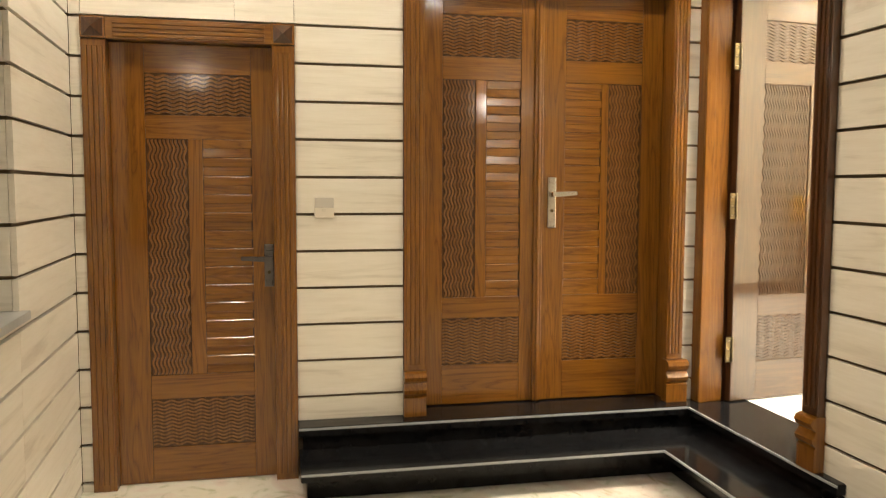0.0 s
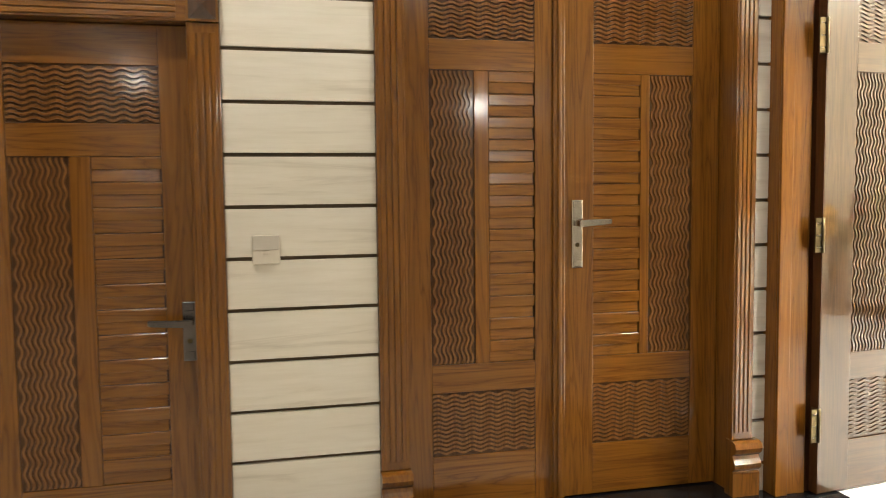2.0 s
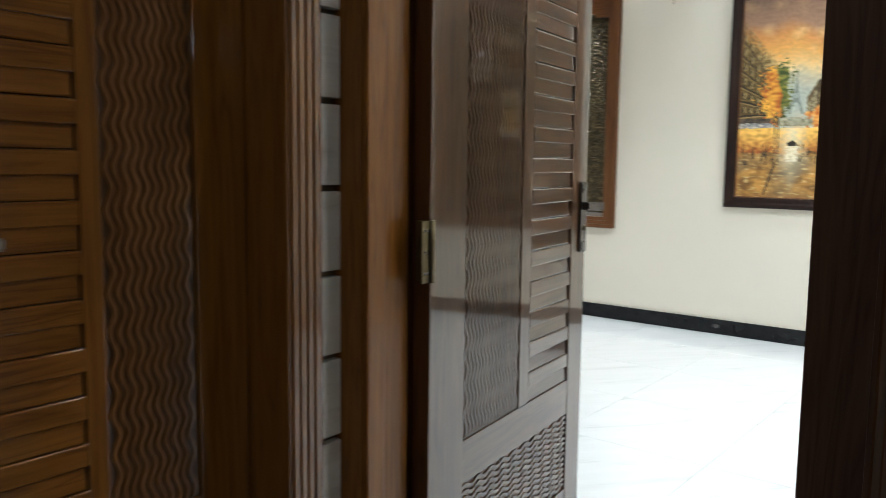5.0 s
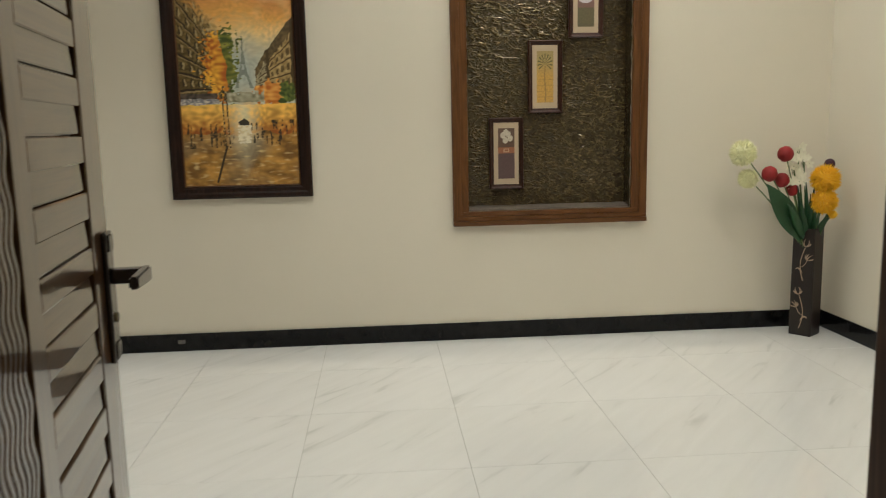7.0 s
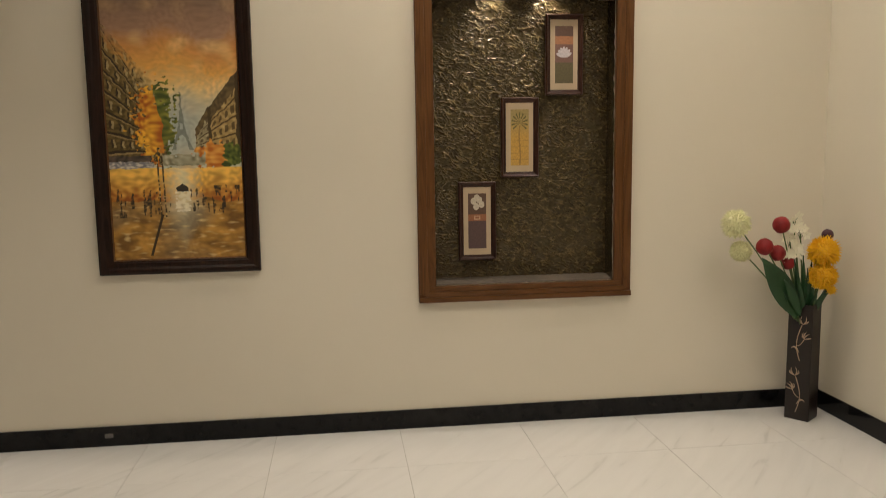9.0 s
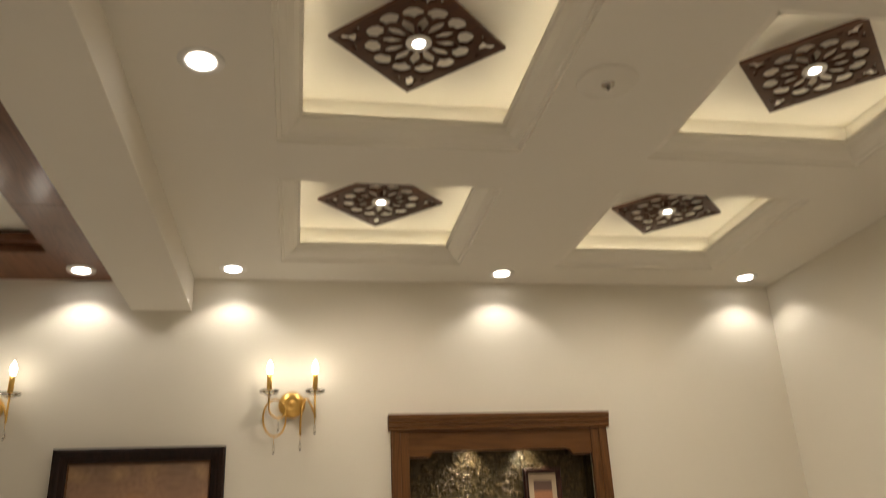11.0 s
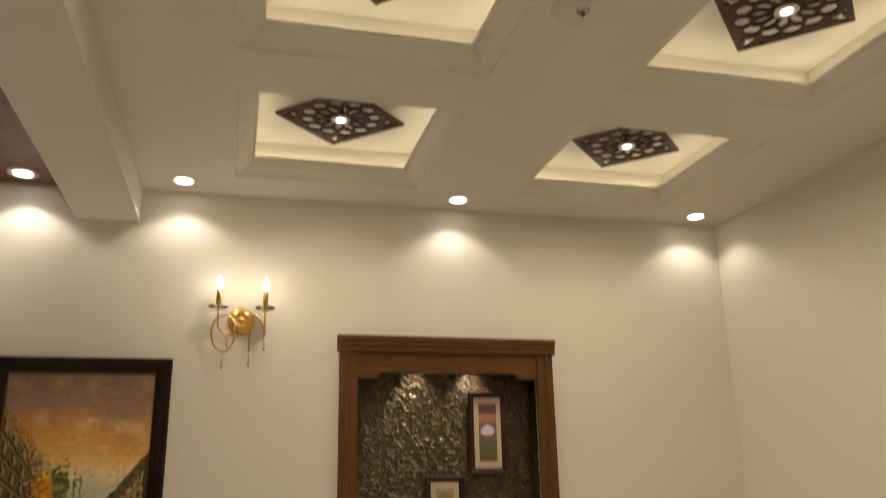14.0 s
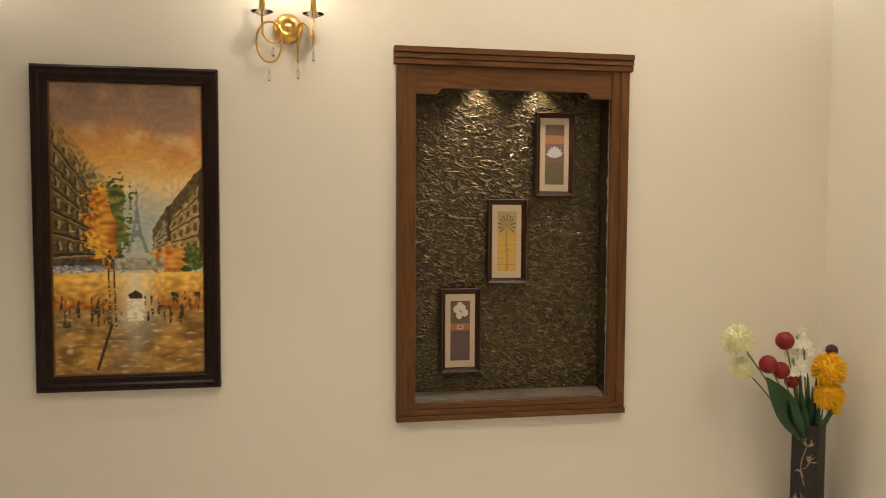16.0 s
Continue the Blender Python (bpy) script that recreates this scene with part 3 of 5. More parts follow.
# pale polished noses
for nm, o, z in (("landing_nosing", [(0.10, 3.576), (2.026, 3.576), (2.026, END), (2.033, END), (2.033, 3.583), (0.10, 3.583)], F - 0.012), ("step_nosing", [(0.10, 3.276), (1.746, 3.276), (1.746, 2.0), (1.753, 2.0), (1.753, 3.283), (0.10, 3.283)], 0.153)):
    setting(nm, prism(bmesh.new(), o, "z", z, z + 0.009), granite_edge, "pale polished strip along the step edge")


# ---- doors ----
def ribs(bm, x0, x1, z0, z1, upright, y0=0.0075, y1=0.003):
    """Wavy ribs over a recessed field."""
    pitch, period, amp, w = (0.0155, 0.072, 0.0058, 0.0056) if upright else (0.0155, 0.066, 0.0050, 0.0056)
    (a0, a1, b0, b1) = (x0, x1, z0, z1) if upright else (z0, z1, x0, x1)
    n = max(2, int((a1 - a0 - 2 * amp) / pitch))
    step = (a1 - a0 - 2 * amp - 2 * w) / (n - 1)
    m = int((b1 - b0) / period * 9)
    for k in range(n):
        c = a0 + amp + w + k * step
        prev = None
        for i in range(m + 1):
            b = b0 + (b1 - b0) * i / m
            s = math.sin(math.tau * (b - b0) / period)
            row = []
            for off, y in ((-w, y0), (-w * 0.80, y1), (w * 0.80, y1), (w, y0)):
                a = c + amp * s + off
                row.append(bm.verts.new((a, y, b) if upright else (b, y, a)))
            if prev:
                for q in range(3):
                    bm.faces.new((prev[q], prev[q + 1], row[q + 1], row[q]) if upright else (prev[q + 1], prev[q], row[q], row[q + 1]))
            prev = row
    return bm


def door_leaf(parent, W, H, panel_x, wave_x, louver_x, top, mid, low, T=0.042, up_wood=None, level_wood=None, carved=None, slot=0.005):
    """A panelled leaf: front at y=0, hinge edge at x=0, foot at z=0. Members, ribbed panels and slats are parts."""
    up_wood, level_wood, carved = up_wood or oak_v, level_wood or oak_h, carved or rib_wood
    a, b = panel_x
    for x0, x1 in ((0, a), (b, W)):
        part("stile", boxes((x0, x1, 0, T, 0, H), bevel=0.002), up_wood, parent)
    for z0, z1 in ((0, low[0]), (low[1], mid[0]), (mid[1], top[0]), (top[1], H)):
        part("rail", boxes((a + 0.0005, b - 0.0005, 0.001, T - 0.001, z0, z1), bevel=0.002), level_wood, parent)
    first, second = sorted((wave_x, louver_x))
    for x0, x1 in ((a, first[0]), (first[1], second[0]), (second[1], b)):
        if x1 - x0 > 0.004:
            part("mullion", boxes((x0 + 0.0005, x1 - 0.0005, 0.001, T - 0.001, mid[0], mid[1]), bevel=0.002), up_wood, parent)
    for (x0, x1), (z0, z1), up in ((panel_x, top, False), (panel_x, low, False), (wave_x, mid, True)):
        f = part("ribbed_panel", boxes((x0, x1, 0.0080, T - 0.012, z0, z1)), groove_shade_oak, parent, "panel carved with wavy ribs")
        part("ribs", ribs(bmesh.new(), x0 + 0.003, x1 - 0.003, z0 + 0.003, z1 - 0.003, up), carved, f)
    # dark oak here paints the shade behind the slats
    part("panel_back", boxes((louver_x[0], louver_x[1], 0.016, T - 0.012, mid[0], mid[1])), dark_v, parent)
    n = 13
    p = (mid[1] - mid[0]) / n
    x0, x1 = louver_x[0] + 0.001, louver_x[1] - 0.001
    bm = prism(bmesh.new(), [(0.0155, 0.0016), (0.0040, 0.0016), (0.0030, 0.0040), (0.0058, 0.50 * p), (0.0155, 0.50 * p)], "x", x0, x1 - slot)
    prism(bm, [(0.0155, 0.50 * p + 0.0001), (0.0024, 0.50 * p + 0.0001), (0.0012, 0.50 * p + 0.0020), (0.0012, p - 0.0052), (0.0018, p - 0.0028), (0.0034, p - 0.0010), (0.0060, p - 0.0003), (0.0155, p - 0.0003)], "x", x0, x1)
    slat = mesh_of("slat", bm, level_wood)
    for k in range(n):
        piece("slat", slat, parent, pose(0, 0, mid[0] + k * p))


rib_wood = wood("ribbed_oak", "z", (0.09, 0.036, 0.008), (0.165, 0.070, 0.016), (0.23, 0.105, 0.026), rough=0.35)


def lever(parent, x, z0, z1, side, metal, reach=0.115, tilt=0.006):
    """A long back plate with a square lever; side: the way in which the lever points."""
    y = -0.009
    w = 0.022
    pl = part("handle_plate", boxes((x - w, x + w, y, 0.0, z0, z1), bevel=0.003), metal, parent, "long metal back plate")
    for zz in (z0 + 0.018, z1 - 0.018):
        part("plate_boss", boxes((x - 0.015, x + 0.015, y - 0.003, y, zz - 0.013, zz + 0.013), bevel=0.002), metal, pl)
    zl = z0 + (z1 - z0) * 0.66
    bm = boxes((x - 0.012, x + 0.012, y - 0.045, y, zl - 0.012, zl + 0.012), bevel=0.003)
    part("lever_neck", bm, metal, pl)
    bm = prism(bmesh.new(), [(x - side * 0.013, zl - 0.013), (x + side * reach, zl - 0.009 + tilt), (x + side * reach, zl + 0.010 + tilt), (x - side * 0.013, zl + 0.013)], "y", y - 0.058, y - 0.044)
    bmesh.ops.bevel(bm, geom=list(bm.edges), offset=0.003, segments=2, affect="EDGES")
    part("lever", bm, metal, pl)
    part("keyhole", lathe(bmesh.new(), ((0.008, 0.0), (0.008, 0.004)), pose(x, y, z0 + (z1 - z0) * 0.34, 90, 0, 0), 14), brass, pl, "brass key cylinder")


def fluted(parent, name, x0, x1, z0, z1, y0, y1, level=False):
    """A fluted casing board."""
    c = part(name, boxes((x0, x1, y0 + 0.006, y1, z0, z1), bevel=0.003), oak_h if level else oak_v, parent)
    w = (z1 - z0) if level else (x1 - x0)
    for k in range(4):
        a, b = 0.10 + k * 0.21, 0.10 + k * 0.21 + 0.165
        if level:
            part("reed", boxes((x0 + 0.03, x1 - 0.03, y0, y0 + 0.0065, z0 + a * w, z0 + b * w), bevel=0.0025), oak_h, c)
        else:
            part("reed", boxes((x0 + a * w, x0 + b * w, y0, y0 + 0.0065, z0 + 0.03, z1 - 0.03), bevel=0.0025), oak_v, c)
    return c


def foot_block(parent, x0, x1, z0, z1, y0, y1, axis="x"):
    """A carved scroll block at the foot of a casing."""
    h = z1 - z0
    pts = [(y1, z0), (y0 - 0.012, z0), (y0 - 0.012, z0 + 0.42 * h), (y0 - 0.004, z0 + 0.45 * h), (y0 - 0.020, z0 + 0.52 * h), (y0 - 0.024, z0 + 0.60 * h), (y0 - 0.012, z0 + 0.68 * h),
           (y0 - 0.006, z0 + 0.74 * h), (y0 - 0.022, z0 + 0.80 * h), (y0 - 0.030, z0 + 0.88 * h), (y0 - 0.022, z0 + 0.97 * h), (y0 - 0.005, z1), (y1, z1)]
    return part("foot_block", prism(bmesh.new(), pts, "x", x0, x1), oak_v, parent, "carved foot block")


# single door at porch level
d1 = tagged(new("door_1"), "closed varnished oak door with wavy ribbed panels and louvre slats", "", "", "structure")
d1.location = (-0.70, 3.75, 0.004)
door_leaf(d1, 0.70, 1.994, (0.145, 0.605), (0.128 + 0.017, 0.325), (0.39, 0.605), (1.68, 1.865), (0.50, 1.575), (0.165, 0.39))
lever(d1, 0.677, 0.90, 1.098, -1, gunmetal, 0.125)
f1 = tagged(new("door_frame_1"), "fluted varnished oak casing round a door", "", "", "structure")
fluted(f1, "casing", -0.80, -0.70, 0.0, 1.998, 3.678, 3.715)
fluted(f1, "casing", 0.0, 0.10, 0.0, 1.998, 3.678, 3.715)
fluted(f1, "head_casing", -0.70, 0.0, 2.0, 2.09, 3.678, 3.715, True)
for x in (-0.80, 0.0):
    bm = boxes((x, x + 0.10, 3.676, 3.715, 2.0, 2.094), bevel=0.002)
    part("corner_block", bm, oak_v, f1, "corner block with a pyramid boss")
    bm = bmesh.new()
    base = [bm.verts.new(c) for c in ((x + 0.008, 3.676, 2.008), (x + 0.092, 3.676, 2.008), (x + 0.092, 3.676, 2.086), (x + 0.008, 3.676, 2.086))]
    tip = bm.verts.new((x + 0.05, 3.648, 2.047))
    for i in range(4):
        bm.faces.new((base[i], base[(i + 1) % 4], tip))
    part("boss", bm, dark_v, f1)
part("jamb", boxes((-0.715, -0.7005, 3.70, 3.86, 0.0, 2.02)), oak_v, f1)
part("jamb", boxes((0.0005, 0.015, 3.70, 3.86, 0.0, 2.02)), oak_v, f1)
part("head_jamb", boxes((-0.70, 0.0, 3.716, 3.86, 2.0, 2.02)), oak_h, f1)

# double doors above the landing
TOP, MIDZ, LOW = (1.725, 1.928), (0.54, 1.615), (0.198, 0.435)
d2 = tagged(new("door_2"), "closed left leaf of varnished oak double doors", "", "", "structure")
d2.location = (0.705, 3.825, F + 0.006)
door_leaf(d2, 0.585, 2.062, (0.108, 0.508), (0.110, 0.274), (0.330, 0.506), TOP, MIDZ, LOW)
part("astragal", boxes((0.575, 0.622, -0.014, -0.001, 0.0, 2.06), bevel=0.004), oak_v, d2, "rounded cover strip")
part("bead", boxes((0.590, 0.606, -0.022, -0.0145, 0.0, 2.06), bevel=0.004), oak_v, d2)
d3 = tagged(new("door_3"), "closed right leaf of varnished oak double doors with steel lever", "", "", "structure")
d3.location = (1.328, 3.825, F + 0.006)
door_leaf(d3, 0.645, 2.062, (0.118, 0.532), (0.350, 0.530), (0.118, 0.312), TOP, MIDZ, LOW)
lever(d3, 0.050, 0.885, 1.142, 1, steel)
f2 = tagged(new("door_frame_2"), "fluted varnished oak casing round double doors", "", "", "structure")
fluted(f2, "casing", 0.60, 0.70, 0.49, 2.42, 3.678, 3.715)
fluted(f2, "casing", 1.958, 2.046, 0.49, 2.42, 3.678, 3.715)
fluted(f2, "head_casing", 0.56, 2.10, 2.421, 2.53, 3.675, 3.715, True)
foot_block(f2, 0.597, 0.705, F, 0.489, 3.675, 3.719)
foot_block(f2, 1.953, 2.068, F, 0.489, 3.675, 3.719)
part("jamb", boxes((0.675, 0.7005, 3.7155, 3.91, F, 2.36)), oak_v, f2)
part("jamb", boxes((1.9775, 1.998, 3.7155, 3.91, F, 2.36)), oak_v, f2)
part("head_jamb", boxes((0.701, 1.977, 3.7155, 3.91, 2.345, 2.385)), oak_h, f2)

# doorway into the room, with its leaf swung open
f3 = tagged(new("door_frame_3"), "varnished oak door lining of an open doorway", "", "", "structure")
part("jamb", boxes((2.112, 2.25, DOOR_Y1, 3.7195, F, HEAD), bevel=0.003), oak_satin, f3)
part("stop", boxes((2.112, 2.165, DOOR_Y1 - 0.014, DOOR_Y1 - 0.0005, F, HEAD), bevel=0.004), oak_satin, f3)
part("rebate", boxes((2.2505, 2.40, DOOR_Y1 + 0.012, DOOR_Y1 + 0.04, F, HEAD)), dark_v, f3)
part("jamb", boxes((2.195, 2.25, 2.70, DOOR_Y0, F, HEAD), bevel=0.003), jamb_shade_wood, f3)
part("jamb_return", boxes((2.06, 2.1945, 2.70, 2.725, F, HEAD), bevel=0.003), jamb_shade_wood, f3)
part("rebate", boxes((2.2505, 2.47, DOOR_Y0 - 0.0895, DOOR_Y0 - 0.035, F, HEAD)), jamb_shade_wood, f3)
part("head_jamb", boxes((2.112, 2.40, DOOR_Y0, DOOR_Y1, HEAD, HEAD + 0.04)), oak_hy, f3)
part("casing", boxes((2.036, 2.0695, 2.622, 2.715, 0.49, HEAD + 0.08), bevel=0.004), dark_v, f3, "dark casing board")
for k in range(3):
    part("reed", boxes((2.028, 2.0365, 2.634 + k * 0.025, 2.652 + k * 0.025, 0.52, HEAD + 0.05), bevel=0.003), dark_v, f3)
blk = foot_block(f3, -0.052, 0.052, F, 0.489, 0.0, 0.045)
blk.matrix_local = pose(2.036, 2.668, 0, 0, 0, -90)
part("room_casing", boxes((2.4155, 2.436, DOOR_Y1 + 0.036, DOOR_Y1 + 0.125, F, HEAD + 0.09), bevel=0.004), oak_v, f3)
part("room_casing", boxes((2.4705, 2.537, DOOR_Y0 - 0.175, DOOR_Y0 - 0.029, F, HEAD + 0.004), bevel=0.004), jamb_shade_wood, f3)
part("casing_back", boxes((2.4155, 2.470, DOOR_Y0 - 0.170, DOOR_Y0 - 0.090, F, HEAD)), jamb_shade_wood, f3)
part("room_head_casing", boxes((2.4155, 2.436, DOOR_Y0 - 0.084, DOOR_Y1 + 0.004, HEAD + 0.005, HEAD + 0.09), bevel=0.004), oak_hy, f3)
SY = DOOR_Y0 - 0.035
st = part("strike_plate", boxes((2.394, 2.426, SY + 0.0002, SY + 0.003, 1.225, 1.340), (2.394, 2.405, SY + 0.0002, SY + 0.003, 1.195, 1.370), bevel=0.001), strike_brass, f3, "brass strike plate")
for z in (1.235, 1.290):
    part("latch_hole", boxes((2.407, 2.422, SY + 0.0031, SY + 0.0036, z, z + 0.040)), gunmetal, st)

LEAF_TURN = 7.3
d4 = tagged(new("door_4"), "varnished oak door standing open into the room", "", "", "structure")
d4.matrix_world = pose(2.278, DOOR_Y1 - 0.040, F + 0.006, 0, 0, LEAF_TURN)
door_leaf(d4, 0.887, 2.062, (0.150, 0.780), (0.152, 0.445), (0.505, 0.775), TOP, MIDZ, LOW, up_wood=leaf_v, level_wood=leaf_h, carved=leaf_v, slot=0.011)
lever(d4, 0.852, 0.922, 1.132, -1, gunmetal)
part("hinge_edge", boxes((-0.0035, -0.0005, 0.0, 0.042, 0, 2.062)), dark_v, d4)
for z in (0.27, 1.00, 1.74):
    hg = part("hinge", boxes((-0.040, -0.004, -0.003, 0.001, z - 0.065, z + 0.065), (-0.004, 0.0, -0.003, 0.036, z - 0.065, z + 0.065), bevel=0.0008), brass, d4, "brass butt hinge")
    part("knuckle", tube(bmesh.new(), [(-0.006, -0.006, z - 0.066), (-0.006, -0.006, z), (-0.006, -0.006, z + 0.066)], 0.006), brass, hg, "", True)
    for sx in (-0.030, -0.016):
        for k in range(3):
            part("screw", lathe(bmesh.new(), ((0.004, 0), (0.003, 0.0015)), pose(sx, -0.003, z - 0.045 + k * 0.045, 90, 0, 0), 8), gunmetal, hg)
# ---- things: porch ----
sw = thing("light_switch", pose(0.229, NORTH, 1.27), "square cream bell switch with a grey upper half", "switch")
part("plate", boxes((-0.045, 0.045, -0.010, -0.001, -0.048, 0.048), bevel=0.003), switch_white, sw)
part("upper_cover", boxes((-0.043, 0.043, -0.0125, -0.0101, 0.000, 0.046), bevel=0.001), switch_grey, sw, "pale grey upper cover")
part("button", boxes((-0.010, 0.010, -0.014, -0.0101, -0.016, -0.002), bevel=0.002), switch_white, sw)

sill = setting("window_sill", boxes((-1.2, WEST + 0.03, WIN_Y0, WIN_Y1 + 0.018, SILL - 0.029, SILL), bevel=0.004), plain("grey_stone_sill", (0.30, 0.30, 0.29), 0.3, vary=0.2, size=60), "grey polished stone sill")


# ---- things: room ----
def niche(cy):
    """A framed wall niche lined with crumpled bronze sheet, drawn round its middle at y=0."""
    h, z0, z1 = 0.4925, N1["z0"], N1["z1"]
    t = thing("wall_niche", pose(RX1, cy, z0), "oak framed wall niche lined with crumpled dark bronze sheet", "niche", "wall niches")
    a, b = z0 - z0, z1 - z0
    part("post", boxes((-0.030, 0.0, h, h + 0.093, a - 0.083, b), bevel=0.003), niche_v, t)
    part("post", boxes((-0.030, 0.0, -h - 0.093, -h, a - 0.083, b), bevel=0.003), niche_v, t)
    part("post_step", boxes((-0.038, -0.0305, h + 0.045, h + 0.088, a - 0.040, b), bevel=0.002), niche_v, t)
    part("post_step", boxes((-0.038, -0.0305, -h - 0.088, -h - 0.045, a - 0.040, b), bevel=0.002), niche_v, t)
    for k, (lo, hi, out) in enumerate(((-0.083, -0.056, 0.046), (-0.054, -0.028, 0.040), (-0.026, 0.0, 0.034))):
        part("bottom_moulding", boxes((-out, -0.0005, -h - 0.092 + k * 0.03, h + 0.092 - k * 0.03, lo, hi), bevel=0.002), niche_h, t)
    for lo, hi, out in ((0.001, 0.027, 0.044), (0.029, 0.053, 0.050), (0.055, 0.082, 0.058)):
        part("cornice", boxes((-out, 0.0, -h - 0.106, h + 0.106, b + lo, b + hi), bevel=0.002), niche_h, t)
    o = [(-h, b), (-h, b - 0.135), (-h + 0.105, b - 0.135), (-h + 0.125, b - 0.108), (-h + 0.14, b - 0.105), (h - 0.14, b - 0.105), (h - 0.125, b - 0.108), (h - 0.105, b - 0.135), (h, b - 0.135), (h, b)]
    part("valance", prism(bmesh.new(), o, "x", -0.022, 0.004), niche_h, t, "shaped oak valance")
    # crumpled lining: a fine sheet with ridges of its own, their glints stored as colour
    ny, nz = 200, 350
    bm = bmesh.new()
    glint = bm.verts.layers.float_color.new("glint")
    grid = []
    for j in range(nz + 1):
        row = []
        for i in range(ny + 1):
            y, z = -h + 2 * h * i / ny, b * j / nz
            p = Vector((y, z, 0))
            p += Vector((noise.noise(Vector((y * 9, z * 9, cy))), noise.noise(Vector((y * 9, z * 9, cy + 7))), 0)) * 0.022
            lift, shine = 0.0, 0.0
            for k, (turn, depth) in enumerate(((6, 0.0056), (-20, 0.0052), (34, 0.0046))):
                c, d = math.cos(radians(turn)), math.sin(radians(turn))
                q = Vector(((p.x * c + p.y * d) * 19, (p.y * c - p.x * d) * 64, 3.1 * k + 0.7))
                crease = max(0.0, 1 - abs(noise.noise(q)) * 4.5) ** 1.5 * min(1.0, max(0.0, 2.2 * noise.noise(p * 24 + Vector((0, 0, 11 * k))) + 0.5))
                lift += depth * crease
                shine = max(shine, crease)
            at = bm.verts.new((0.116 - lift, y, z))
            at[glint] = (shine, shine, shine, 1.0)
            row.append(at)
        grid.append(row)
    for j in range(nz):
        for i in range(ny):
            bm.faces.new((grid[j][i], grid[j + 1][i], grid[j + 1][i + 1], grid[j][i + 1]))
    part("lining", bm, bronze, t, "crumpled dark bronze sheet")
    for s in (-1, 1):
        bm = bmesh.new()
        rows = []
        for j in range(nz // 2 + 1):
            z = b * j / (nz // 2)
            rows.append([bm.verts.new((0.118 * i / 9, s * (h - 0.002 - 0.007 * abs(noise.noise(Vector((i * 0.5, z * 16, s * 7)))) * 1.6), z)) for i in range(10)])
        for p, q in zip(rows, rows[1:]):
            for i in range(9):
                bm.faces.new((p[i], p[i + 1], q[i + 1], q[i]) if s > 0 else (p[i + 1], p[i], q[i], q[i + 1]))
        part("side_lining", bm, bronze, t, "", True)
    bm = bmesh.new()
    rows = [[bm.verts.new((0.118 * i / 9, -h + 2 * h * j / 90, 0.003 + 0.0022 * i + 0.003 * abs(noise.noise(Vector((i * 0.6, j * 0.35, 2)))))) for i in range(10)] for j in range(91)]
    for p, q in zip(rows, rows[1:]):
        for i in range(9):
            bm.faces.new((p[i], p[i + 1], q[i + 1], q[i]))
    part("shelf_lining", bm, shelf_stone, t, "grey textured sloping ledge", True)
    for y in (-0.155, 0.155):
        lm = part("niche_lamp", lathe(bmesh.new(), ((0.030, 0.0), (0.030, -0.006), (0.020, -0.008)), pose(0.055, y, b - 0.001), 20), white_trim, t, "small recessed lamp", True)
        part("lamp_face", lathe(bmesh.new(), ((0.019, -0.010), (0.019, -0.009)), pose(0.055, y, b), 16), lamp_face, lm)
        spot("niche_lamp_light", RX1 + 0.055, cy + y, z1 - 0.02, NICHE_W, 85, 0.7, 0.012, target=(RX1 + 0.075, cy + y, z1 - 1))
    return t


NICHE_W = 85.0
niche((N1["y0"] + N1["y1"]) / 2)
niche((N2["y0"] + N2["y1"]) / 2)


